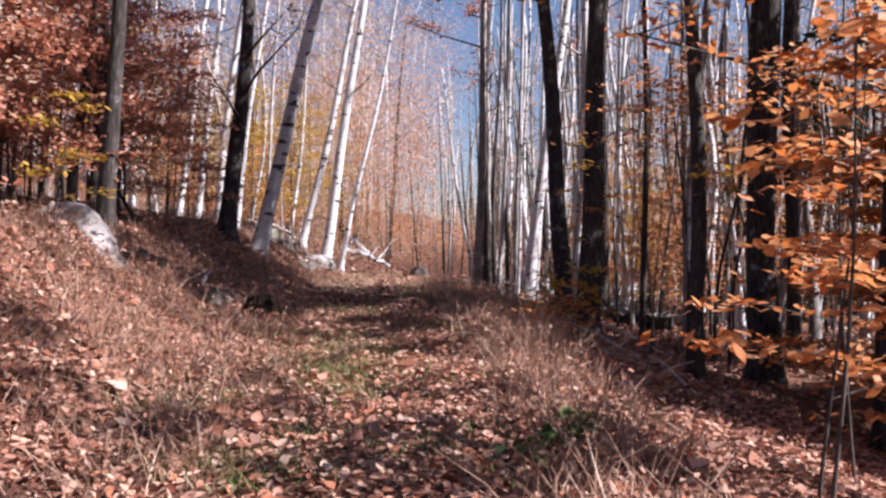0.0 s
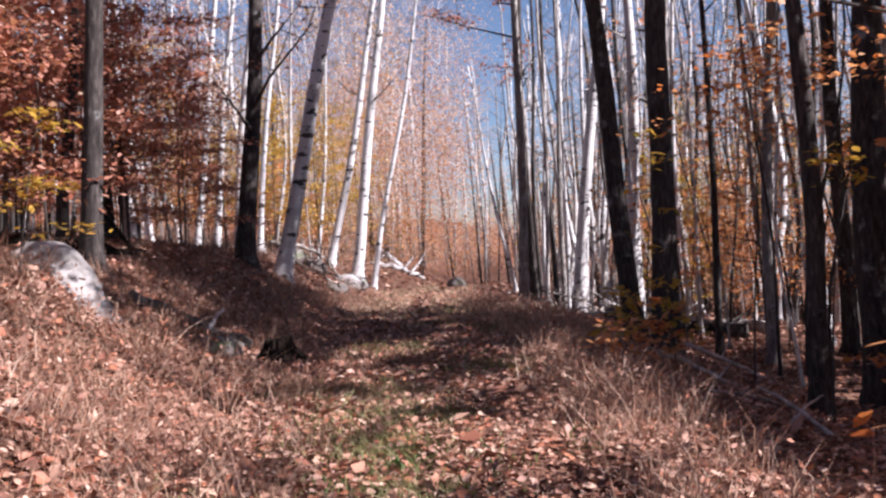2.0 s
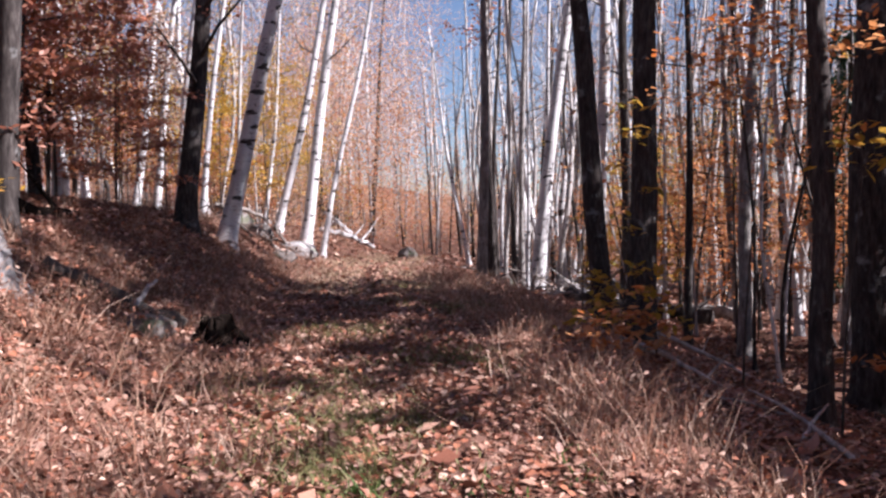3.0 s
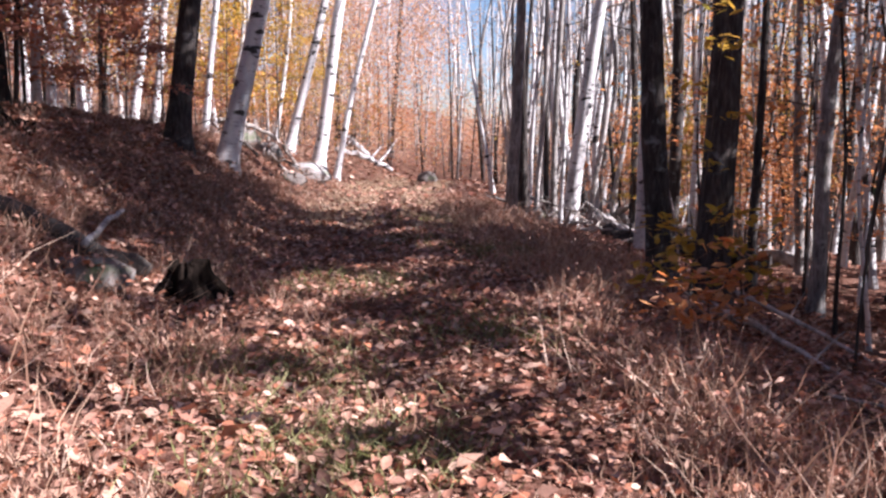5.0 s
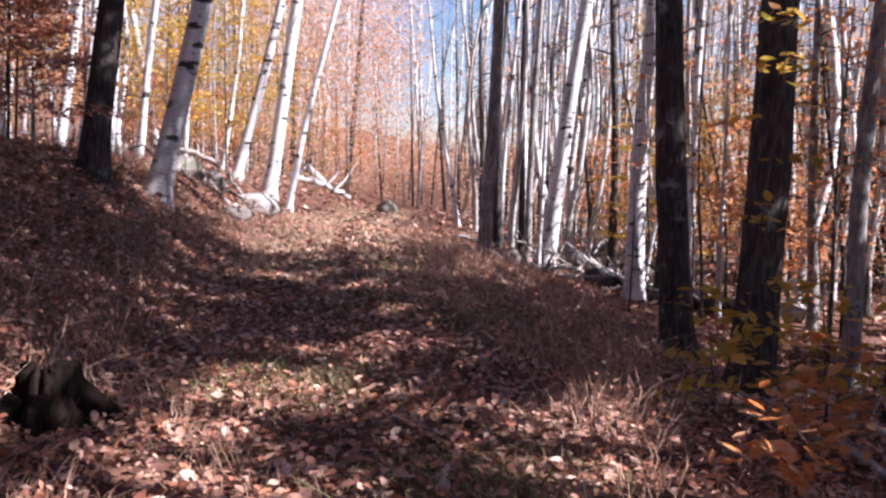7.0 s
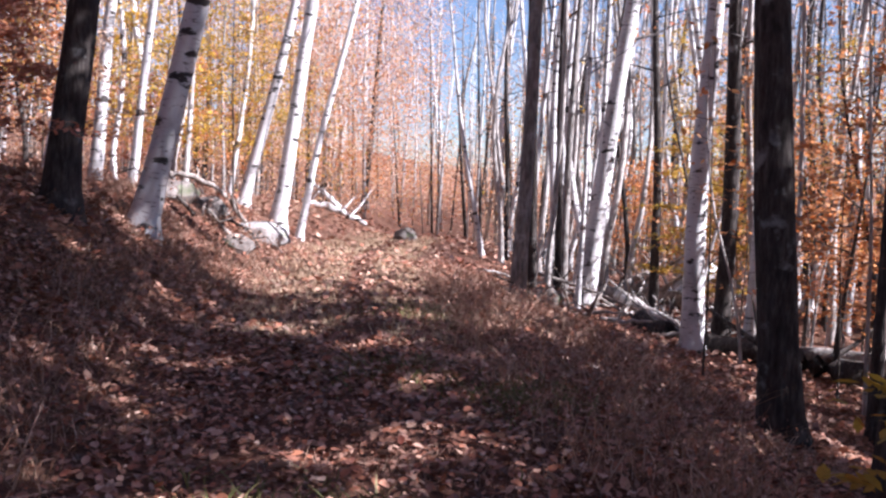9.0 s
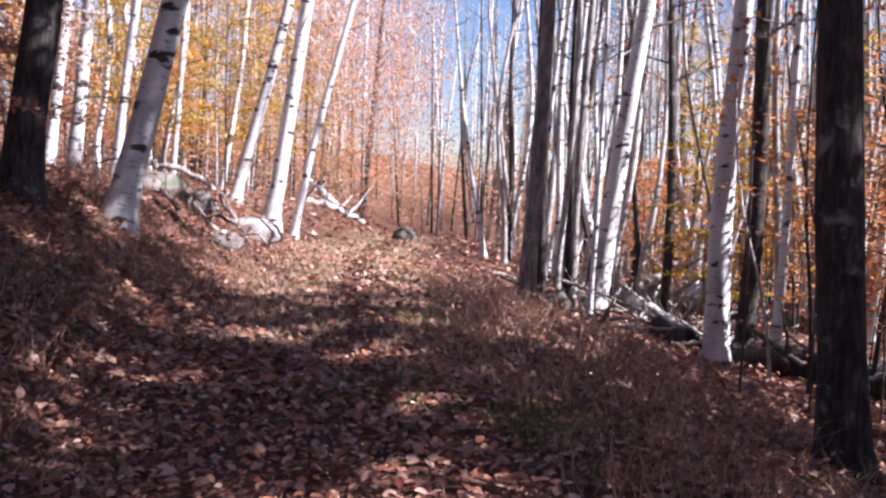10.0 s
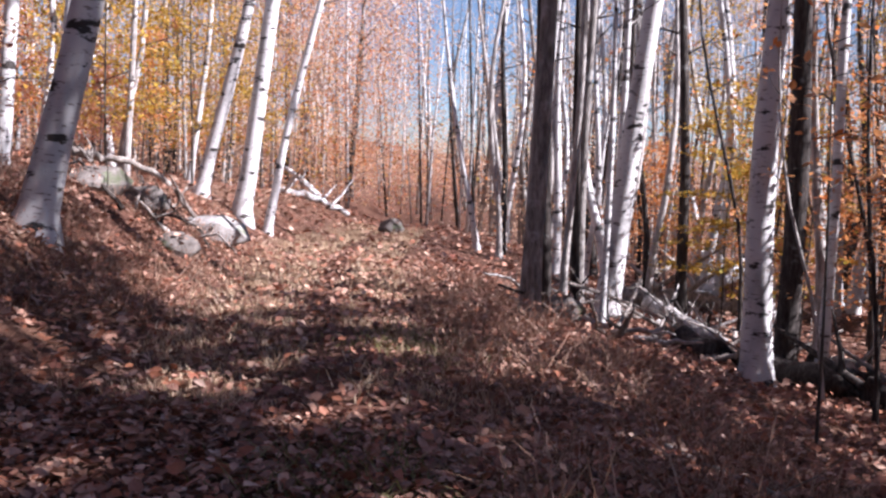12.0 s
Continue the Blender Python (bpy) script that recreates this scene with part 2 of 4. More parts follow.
def leaf_mesh(name, centres, size, mat, rs, flat=0.0, curl=0.25, aspect=0.6, plain=False):
    """Many folded six-point leaves in one mesh. flat: 1 lies level, 0 hangs at random."""
    n = len(centres)
    c = np.asarray(centres, float)
    s = (np.asarray(size, float) * np.ones(n))[:, None]
    yaw = rs.rand(n) * 6.2832
    tilt, twist = (1 - flat) * rs.randn(n) * 0.9 + flat * rs.randn(n) * 0.35, (1 - flat) * rs.randn(n) * 0.9 + flat * rs.randn(n) * 0.4
    f = np.stack([np.cos(yaw) * np.cos(tilt), np.sin(yaw) * np.cos(tilt), np.sin(tilt)], -1)
    side = np.stack([-np.sin(yaw), np.cos(yaw), 0 * yaw], -1)
    up = np.cross(f, side)
    sd = side * np.cos(twist)[:, None] + up * np.sin(twist)[:, None]
    up = np.cross(f, sd)
    k = curl * (0.4 + 1.2 * rs.rand(n))[:, None]
    h = aspect * 0.5
    v = np.stack([c - 0.5 * s * f, c + s * (-0.15 * f + h * 0.9 * sd + k * 0.35 * up), c + s * (0.18 * f + h * 0.75 * sd + k * 0.5 * up),
                  c + s * (0.52 * f + k * 0.45 * up), c + s * (0.18 * f - h * 0.75 * sd + k * 0.5 * up), c + s * (-0.15 * f - h * 0.9 * sd + k * 0.35 * up)], 1).reshape(-1, 3)
    q, per, sides = np.array([[0, 3, 2, 1], [0, 5, 4, 3]]), 6, 2
    if plain:
        v = v.reshape(n, 6, 3)[:, [0, 1, 3, 5]].reshape(-1, 3)
        q, per, sides = np.array([[0, 3, 2, 1]]), 4, 1
    loops = (np.arange(n)[:, None, None] * per + q).reshape(-1)
    me = bpy.data.meshes.new(name)
    me.vertices.add(n * per)
    me.vertices.foreach_set("co", v.ravel())
    me.loops.add(n * 4 * sides)
    me.loops.foreach_set("vertex_index", loops.astype(np.int32))
    me.polygons.add(n * sides)
    me.polygons.foreach_set("loop_start", np.arange(0, n * 4 * sides, 4, dtype=np.int32))
    me.polygons.foreach_set("loop_total", np.full(n * sides, 4, dtype=np.int32))
    me.update(calc_edges=True)
    me.materials.append(mat)
    return me


# ---- trees ----
def trunk_path(rs, tall, lean, bend, x_lean, steps=12):
    """Points of a stem from the ground up: lean in degrees along x and y, and a little wander."""
    lx, ly = math.tan(radians(x_lean)), math.tan(radians(lean))
    ph, amp = rs.rand(2) * 6.28, bend * (0.5 + rs.rand(2))
    out = []
    for i in range(steps + 1):
        h = tall * (i / steps) ** 1.15
        out.append((lx * h + amp[0] * (math.sin(h * 0.7 + ph[0]) - math.sin(ph[0])) * min(1, h / 2), ly * h + amp[1] * (math.sin(h * 0.6 + ph[1]) - math.sin(ph[1])) * min(1, h / 2), h))
    return out


def at_height(pts, h):
    for a, b in zip(pts, pts[1:]):
        if b[2] >= h:
            f = (h - a[2]) / (b[2] - a[2])
            return Vector(a).lerp(Vector(b), f)
    return Vector(pts[-1])


def tree(name, x, y, r, tall, x_lean=0.0, y_lean=0.0, mat=None, leaves=None, amount=0, low=0.35, seed=1, label="", category="tree", bend=0.06, branches=14, spreadout=1.6, leaf=0.09, droop=0.1, group="", single=False, z_sink=0.0):
    """A tapered stem with flared foot, bare limbs, twigs and a loose crown."""
    rs = np.random.RandomState(seed)
    ob = tagged(new(name), label, category, group)
    pts = trunk_path(rs, tall, y_lean, bend, x_lean)
    rad = [r * (1.28 if p[2] < 0.05 else 1) * (1 - 0.72 * (p[2] / tall) ** 0.9) for p in pts]
    pts_down = [(pts[0][0], pts[0][1], -0.35)] + pts[:1] + [tuple(at_height(pts, 0.22))] + pts[1:]
    rad_down = [r * 1.7, r * 1.45, r * 1.12] + rad[1:]
    v, f = [], []
    tube(v, f, pts_down, rad_down, 12 if r > 0.08 else 7, 0.14, rs)
    part("trunk", v, f, mat, ob)
    v, f, tips = [], [], []
    for i in range(branches):
        h = tall * (low + (0.97 - low) * ((i + rs.rand()) / branches))
        p, a = at_height(pts, h), rs.rand() * 6.28
        ln = spreadout * (0.5 + 0.8 * rs.rand()) * (1.15 - 0.75 * h / tall)
        rise = ln * (0.15 + 0.6 * rs.rand()) if droop >= 0 else -ln * 0.15
        mid = p + Vector((math.cos(a) * ln * 0.5, math.sin(a) * ln * 0.5, rise * 0.35))
        end = p + Vector((math.cos(a + 0.3 * rs.randn()) * ln, math.sin(a + 0.3 * rs.randn()) * ln, rise))
        br = min(r * 0.32, 0.05) * (1.1 - 0.6 * h / tall)
        if single:
            v, f = [], []
        tube(v, f, [p, mid, end], [br, br * 0.6, br * 0.18], 4, cap=False)
        for _ in range(3):
            s = mid.lerp(end, rs.rand())
            e = s + Vector(rs.randn(3) * 0.25 * ln) + Vector((0, 0, 0.12 * ln))
            tube(v, f, [s, e], [br * 0.3, br * 0.1], 3, cap=False)
            tips.append((s, e))
        tips.append((mid, end))
        if single:
            part("branch", v, f, M_TWIG if mat is not M_BIRCH else M_GREY, ob)
    if branches and not single:
        tagged(part("branchwork", v, f, M_TWIG if mat is not M_BIRCH else M_GREY, ob), kind="stuff")
    if leaves and amount:
        k = rs.randint(0, len(tips), amount)
        a, b = np.array([t[0] for t in tips])[k], np.array([t[1] for t in tips])[k]
        u = rs.rand(amount, 1) ** 0.7 * 1.1
        c = a + (b - a) * u + rs.randn(amount, 3) * np.array([0.13, 0.13, 0.06]) * max(0.5, spreadout * 0.55)
        crown = new("crown", leaf_mesh("crown", c, leaf * (0.6 + 0.7 * rs.rand(amount)), leaves, rs, 0.55, 0.22, 0.7, True))
        crown.parent = ob
        tagged(crown, kind="stuff")
    ob.location = (x, y, on_ground(x, y))
    return ob



def dressed(*args, **kw):
    """A tree that stands close to the trail: each limb is a part of its own."""
    return tree(*args, single=True, **kw)


# trees that line the trail: kind, x, y, radius, tall, lean x, lean y, bark, leaves, amount, low, label
HERO = [
    ("maple_tree", -4.86, 21.6, 0.2, 14, 4, 0, M_DARK, M_COPPER, 500, 0.12, "dark-barked maple on the shaded bank above the trail"),
    ("birch_tree", -4.66, 24.2, 0.2, 15, 13.5, 0, M_BIRCH, M_GOLD, 60, 0.4, "leaning white birch at the foot of the bank"),
    ("birch_tree", -4.3, 35.1, 0.2, 17, 8, 0, M_BIRCH, M_GOLD, 60, 0.35, "sunlit leaning white birch, one of a pair"),
    ("birch_tree", -5.15, 34.9, 0.15, 16, 12, 0, M_BIRCH, M_GOLD, 60, 0.35, "slimmer half-shaded birch of a leaning pair"),
    ("birch_tree", -3.8, 35.6, 0.1, 15, 11.5, 0, M_BIRCH, None, 0, 0.3, "slender white birch leaning strongly"),
    ("maple_tree", 0.92, 25.7, 0.13, 15, 1, 0, M_GREY, M_COPPER, 2600, 0.32, "grey-barked maple with a few coppery leaves"),
    ("maple_tree", 1.25, 26.9, 0.12, 15, 0, 0, M_DARK, None, 0, 0.3, "dark slim maple close behind a grey one"),
    ("birch_tree", 2.5, 28.6, 0.19, 15, 7.5, 0, M_BIRCH, M_COPPER, 80, 0.3, "bright leaning birch behind fallen timber"),
    ("oak_tree", 2.39, 18.3, 0.18, 15, -5.5, 0, M_DARK, M_ORANGE, 5500, 0.38, "dark oak trunk leaning towards the trail"),
    ("oak_tree", 2.5, 16.5, 0.2, 16, 2, 0, M_DARK, M_ORANGE, 4200, 0.42, "thick dark oak trunk with lichen patches"),
    ("birch_tree", 3.51, 24.8, 0.175, 15, 0.6, 0, M_BIRCH, M_ORANGE, 60, 0.35, "tall white birch with dark bark marks, half in shade"),
    ("maple_tree", 4.3, 25.9, 0.15, 15, 0.5, 0, M_DARK, M_ORANGE, 100, 0.3, "dark maple standing behind a white birch"),
    ("birch_tree", 4.6, 25.5, 0.08, 12, 2, 0, M_BIRCH, None, 0, 0.35, "thin young white birch beside a dark maple"),
    ("oak_tree", 5.12, 15.25, 0.26, 16, 0, 0, M_DARK, M_ORANGE, 4200, 0.42, "massive dark oak on the falling slope"),
    ("oak_tree", 3.3, 12.5, 0.11, 15, -1, 0, M_DARK, M_ORANGE, 500, 0.4, "slim dark oak on the slope beside the trail"),
    ("maple_tree", 4.82, 32.4, 0.12, 13, -2, 0, M_DARK, M_ORANGE, 60, 0.35, "dark forked maple among fallen timber"),
    ("birch_tree", 1.3, 39.8, 0.09, 9, -9, 0, M_BIRCH, None, 0, 0.6, "thin birch leaning over the trail"),
    ("maple_tree", 5.1, 20.0, 0.12, 17, 3, 0, M_GREY, M_ORANGE, 4200, 0.58, "grey maple with pale sunlit side on the slope"),
    ("maple_tree", 4.3, 20.6, 0.08, 13, 0, 0, M_DARK, M_ORANGE, 80, 0.3, "thin dark maple on the slope"),
    ("maple_tree", -4.75, 13.6, 0.13, 13, 3, 0, M_DARK, M_COPPER, 700, 0.2, "dark maple above a mossy boulder"),
    ("maple_tree", -6.1, 12.2, 0.14, 13, 8, 0, M_GREY, M_COPPER, 900, 0.2, "lichen-spotted grey maple on the bank"),
    ("maple_tree", -6.4, 17.6, 0.12, 13, 5, 0, M_DARK, M_COPPER, 700, 0.15, "dark maple with coppery leaves on the bank"),
    ("maple_tree", 1.6, 27.3, 0.06, 13, 1, 0, M_PALE, None, 0, 0.3, "thin pale maple in a tight clump"),
    ("maple_tree", 1.9, 28.0, 0.075, 14, 0, 0, M_DARK, None, 0, 0.3, "thin dark maple in a tight clump"),
    ("birch_tree", 2.12, 27.0, 0.05, 12, 1, 0, M_BIRCH, None, 0, 0.3, "thin white birch in a tight clump"),
    ("maple_tree", 2.25, 29.6, 0.085, 14, 1, 0, M_GREY, None, 0, 0.3, "slim grey maple in a tight clump"),
    ("maple_tree", 1.3, 28.8, 0.08, 14, -1, 0, M_PALE, None, 0, 0.3, "slim pale maple at the trail edge"),
    ("birch_tree", 2.95, 30.6, 0.08, 14, 2, 0, M_BIRCH, None, 0, 0.3, "slim white birch behind a clump of maples"),
    ("maple_tree", 1.65, 30.4, 0.07, 14, 1, 0, M_DARK, None, 0, 0.3, "slim dark maple behind a clump"),
    ("birch_tree", 1.9, 32.2, 0.07, 14, 2, 0, M_BIRCH, None, 0, 0.3, "thin white birch beside the trail"),
    ("birch_tree", -6.6, 28.0, 0.12, 14, 6, 0, M_BIRCH, M_GOLD, 150, 0.3, "white birch on top of the bank"),
    ("birch_tree", -7.6, 29.5, 0.11, 14, 7, 0, M_BIRCH, M_GOLD, 150, 0.3, "white birch on top of the bank"),
    ("birch_tree", -6.35, 29.4, 0.09, 14, 7, 0, M_BIRCH, M_GOLD, 120, 0.3, "slim white birch on top of the bank"),
    ("maple_tree", -5.95, 32.0, 0.07, 13, 3, 0, M_PALE, M_GOLD, 90, 0.35, "thin pale maple above the rocks"),
    ("birch_tree", -6.1, 38.0, 0.085, 14, 5, 0, M_BIRCH, M_GOLD, 90, 0.35, "slim white birch in the golden woods"),
    ("birch_tree", -8.6, 31.0, 0.12, 15, 7, 0, M_BIRCH, M_GOLD, 150, 0.3, "leaning white birch on top of the bank"),
]
# Crowns of over 3000 leaves sit mostly above the view, thickened for shade.
for _i, (_nm, _x, _y, _r, _h, _lx, _ly, _m, _lv, _n, _lo, _lab) in enumerate(HERO):
    dressed(_nm, _x, _y, _r, _h, _lx, _ly, _m, _lv, _n, low=_lo, seed=10 + _i, label=_lab, branches=16 if _n > 3000 else 10 if _r > 0.1 else 7,
            spreadout=3.4 if _n > 3000 else 2.2 if _n > 400 else 1.3, leaf=0.19 if _n > 3000 else 0.1, bend=0.05)


# Oaks added beyond the right of view; their crowns dapple the near ground.
for _i, (_x, _y, _n) in enumerate([(5.6, 1.6, 1900), (7.4, 4.4, 3400), (6.2, 8.4, 700), (5.0, 10.8, 2600), (7.6, 10.6, 2600), (8.8, 0.2, 900)]):
    tree("oak_tree", _x, _y, 0.16, 12.5, 1, 0, M_DARK, M_ORANGE, _n, low=0.3, seed=60 + _i, label="oak with orange leaves on the slope, added to dapple the trail", branches=12, spreadout=2.6, leaf=0.14)


# Two tall oaks added; crowns above the view throw shade over the bank.
tree("oak_tree", 7.0, 21.3, 0.17, 18, 0, 0, M_DARK, M_ORANGE, 1500, low=0.55, seed=71, label="tall oak with a full orange crown, added for its shade", branches=16, spreadout=3.6, leaf=0.2)
tree("oak_tree", 6.9, 18.9, 0.15, 17, 0, 0, M_DARK, M_ORANGE, 1500, low=0.5, seed=72, label="tall oak with an orange crown on the slope, added for its shade", branches=16, spreadout=3.2, leaf=0.2)


# ---- evergreens, most added out of view to shade the trail ----
def pine(x, y, tall, wide, seed, label, amount=6000, low=0.26):
    rs = np.random.RandomState(seed)
    ob = tagged(new("pine_tree"), label, "tree")
    pts = trunk_path(rs, tall, 0, 0.03, 0.5)
    v, f = [], []
    tube(v, f, [(0, 0, -0.3)] + pts, [0.24] + [0.19 * (1 - 0.85 * q[2] / tall) for q in pts], 10, 0.1, rs)
    part("trunk", v, f, M_DARK, ob)
    v, f, seg = [], [], []
    for i in range(60):
        u = (i + rs.rand()) / 60
        p, a = at_height(pts, tall * (low + (0.98 - low) * u)), rs.rand() * 6.28
        ln = wide * (1.0 - 0.7 * u ** 1.6) * (0.7 + 0.5 * rs.rand())
        e = p + Vector((math.cos(a) * ln, math.sin(a) * ln, -0.05 * ln + 0.3 * u))
        tube(v, f, [p, e], [0.03, 0.008], 4, cap=False)
        seg.append((p, e))
    tagged(part("branchwork", v, f, M_TWIG, ob), kind="stuff")
    k = rs.randint(0, 60, amount)
    w = np.array([(b - a).length for a, b in seg])
    k = rs.choice(60, amount, p=w / w.sum())
    a, b = np.array([q[0] for q in seg])[k], np.array([q[1] for q in seg])[k]
    c = a + (b - a) * (0.15 + 0.9 * rs.rand(amount, 1)) + rs.randn(amount, 3) * (0.2, 0.2, 0.09)
    crown = new("crown", leaf_mesh("crown", c, 0.39 * (0.6 + 0.7 * rs.rand(amount)), M_PINE, rs, 0.5, 0.1, 0.3, True))
    crown.parent = ob
    tagged(crown, kind="stuff")
    ob.location = (x, y, on_ground(x, y))
    return ob


# The two beyond y = 30 give background green; the rest cast shade.
for _i, (_x, _y, _h, _w) in enumerate([(8.2, 12.6, 21, 3.2), (9.2, 15.8, 20, 3.0), (11.4, 15.2, 22, 2.9), (9.8, 20.3, 26, 3.2), (12.8, 17.4, 21, 2.8), (12.6, 32.0, 8, 2.2), (15.0, 37.0, 9, 2.4), (7.4, 9.3, 6, 1.9), (8.3, 12.8, 9, 2.1)]):
    pine(_x, _y, _h, _w, 300 + _i, "dark green pine, most placed out of view to shade the trail", low=0.26 if _h > 10 else 0.08, amount=4600 if _i in (1, 3, 4) else 8000)


# ---- the woods on both sides ----
def sapling(x, y, tall, leaves, amount, seed, label, lean=0.0, leaf=0.09, wide=1.1, low=0.18, category="sapling", dress=False, rad=None):
    """A thin understorey stem with level sprays of leaves."""
    rs = np.random.RandomState(seed)
    ob = tagged(new("beech_sapling"), label, category)
    pts = trunk_path(rs, tall, 2 * rs.randn(), 0.08, lean, 8)
    r = rad or 0.006 * tall
    v, f = [], []
    tube(v, f, [(0, 0, -0.2)] + pts, [r * 1.2] + [r * (1 - 0.85 * q[2] / tall) for q in pts], 6, 0.08, rs)
    part("stem", v, f, M_TWIG, ob)
    v, f, seg = [], [], []
    nb = max(7, int(tall * 3.2))
    for i in range(nb):
        u = (i + rs.rand()) / nb
        p, a = at_height(pts, tall * (low + (0.98 - low) * u)), i * 2.4 + rs.rand()
        ln = wide * (1.1 - 0.7 * u) * (0.6 + 0.6 * rs.rand())
        m = p + Vector((math.cos(a) * ln * 0.55, math.sin(a) * ln * 0.55, 0.12 * ln))
        e = p + Vector((math.cos(a + 0.2) * ln, math.sin(a + 0.2) * ln, 0.1 * ln))
        if dress:
            v, f = [], []
        tube(v, f, [p, m, e], [r * 0.4, r * 0.28, r * 0.1], 4, cap=False)
        if dress:
            part("branch", v, f, M_TWIG, ob)
        seg += [(p.lerp(m, 0.3), m, ln), (m, e, ln), (m, e, ln)]
    if not dress:
        tagged(part("branchwork", v, f, M_TWIG, ob), kind="stuff")
    k = rs.randint(0, len(seg), amount)
    a, b = np.array([q[0] for q in seg])[k], np.array([q[1] for q in seg])[k]
    c = a + (b - a) * rs.rand(amount, 1) + rs.randn(amount, 3) * (0.16 * wide, 0.16 * wide, 0.035 if dress else 0.13)
    crown = new("crown", leaf_mesh("crown", c, leaf * (0.65 + 0.6 * rs.rand(amount)), leaves, rs, 0.75 if dress else 0.5, 0.2, 0.55 if dress else 0.65, not dress))
    crown.parent = ob
    tagged(crown, kind="stuff")
    ob.location = (x, y, on_ground(x, y))
    return ob


def scatter(count, xs, ys, apart, seed, keep, tries=40):
    """Random places no nearer to each other than apart."""
    rs, out = np.random.RandomState(seed), []
    for _ in range(count * tries):
        if len(out) >= count:
            break
        x, y = xs[0] + (xs[1] - xs[0]) * rs.rand(), ys[0] + (ys[1] - ys[0]) * rs.rand()
        if keep(x, y) and all((x - a) ** 2 + (y - b) ** 2 > apart * apart for a, b in out):
            out.append((x, y))
    return out


def clear(x, y, left, right):
    d = x - float(path_x(y))
    return (d < -left or d > right) and all((x - h[1]) ** 2 + (y - h[2]) ** 2 > 0.5 for h in HERO)


def in_wedge(x, y, reach=0.62):
    return abs(x) < reach * (y + 2) + 2


def plant(makers, places, seed, grow=(0.8, 1.2)):
    """Builds each maker once at the first places, then copies them to the rest."""
    rs, made = np.random.RandomState(seed), []
    for i, (x, y) in enumerate(places):
        if i < len(makers):
            made.append(makers[i](x, y))
        else:
            k = grow[0] + (grow[1] - grow[0]) * rs.rand()
            m = Matrix.Translation((x, y, on_ground(x, y))) @ pose(0, 0, 0, rs.randn() * 1.2, rs.randn() * 1.2, rs.rand() * 360) @ Matrix.Diagonal((k, k, 0.85 * k + 0.2, 1))
            copy_thing(made[rs.randint(len(made))], m)


def stem(nm, r, tall, mat, leaves, amount, seed, label, low=0.4, lean=1.5, wide=1.0):
    return lambda x, y: tree(nm, x, y, r, tall, lean, 0, mat, leaves, amount, low=low, seed=seed, label=label, branches=8, spreadout=wide, leaf=0.12, bend=0.2)


RIGHT_WOODS = [
    stem("maple_tree", 0.11, 11.5, M_GREY, None, 0, 401, "straight grey-barked forest maple"),
    stem("birch_tree", 0.09, 11, M_BIRCH, M_GOLD, 60, 402, "slim white-barked forest birch", lean=3),
    stem("maple_tree", 0.07, 10.5, M_DARK, M_ORANGE, 150, 403, "slim dark forest maple with a few orange leaves", low=0.25),
    stem("maple_tree", 0.10, 11.5, M_PALE, None, 0, 404, "straight forest maple with pale bark"),
    stem("maple_tree", 0.05, 10, M_PALE, M_ORANGE, 90, 405, "thin pale pole tree with some orange leaves", low=0.2),
    stem("birch_tree", 0.07, 10.5, M_BIRCH, None, 0, 406, "thin white birch pole tree", lean=4),
    stem("birch_tree", 0.12, 11.5, M_BIRCH, M_ORANGE, 40, 409, "white-barked birch in the crowded woods", lean=1),
    stem("maple_tree", 0.12, 12, M_DARK, None, 0, 407, "straight forest maple with dark bark"),
    stem("birch_tree", 0.10, 11, M_BIRCH, None, 0, 410, "sunlit white birch in the crowded woods", lean=2),
    stem("maple_tree", 0.08, 10.5, M_PALE, None, 0, 411, "slim pale forest maple"),
]
plant(RIGHT_WOODS, [p for p in scatter(150, (1, 26), (19.5, 50), 0.75, 41, lambda x, y: clear(x, y, 99, 3.0) and x > 0.8 and x < 0.48 * y + 1.5 and not (y < 29.5 and x < 4.6) and not (y < 24 and x < 6)) if (p[0] - 6.0) ** 2 + (p[1] - 31.0) ** 2 > 4.0], 42)
POLES = [
    stem("birch_tree", 0.03, 7, M_BIRCH, M_ORANGE, 40, 481, "very thin white birch pole on the slope", low=0.4, lean=3, wide=0.7),
    stem("maple_tree", 0.025, 6, M_PALE, M_ORANGE, 50, 482, "very thin pale pole tree on the slope", low=0.3, lean=2, wide=0.7),
    stem("maple_tree", 0.035, 8, M_DARK, None, 0, 483, "very thin dark pole tree on the slope", low=0.3, lean=1, wide=0.7),
]
plant(POLES, scatter(64, (3.2, 13), (17, 33), 0.6, 63, lambda x, y: clear(x, y, 99, 4.2) and x > 0.16 * y), 64)
LEFT_WOODS = [
    stem("birch_tree", 0.11, 15, M_BIRCH, M_GOLD, 200, 421, "white birch with sparse golden leaves", lean=5, low=0.3),
    stem("maple_tree", 0.09, 14, M_DARK, M_COPPER, 400, 422, "dark maple with coppery leaves", low=0.2),
    stem("birch_tree", 0.07, 13, M_BIRCH, M_GOLD, 120, 423, "thin white birch on the bank", lean=6),
    stem("maple_tree", 0.07, 12, M_PALE, M_GOLD, 200, 424, "pale pole tree with golden leaves", low=0.2),
    stem("maple_tree", 0.06, 11, M_GREY, M_COPPER, 300, 425, "thin grey maple with coppery leaves", low=0.15),
]
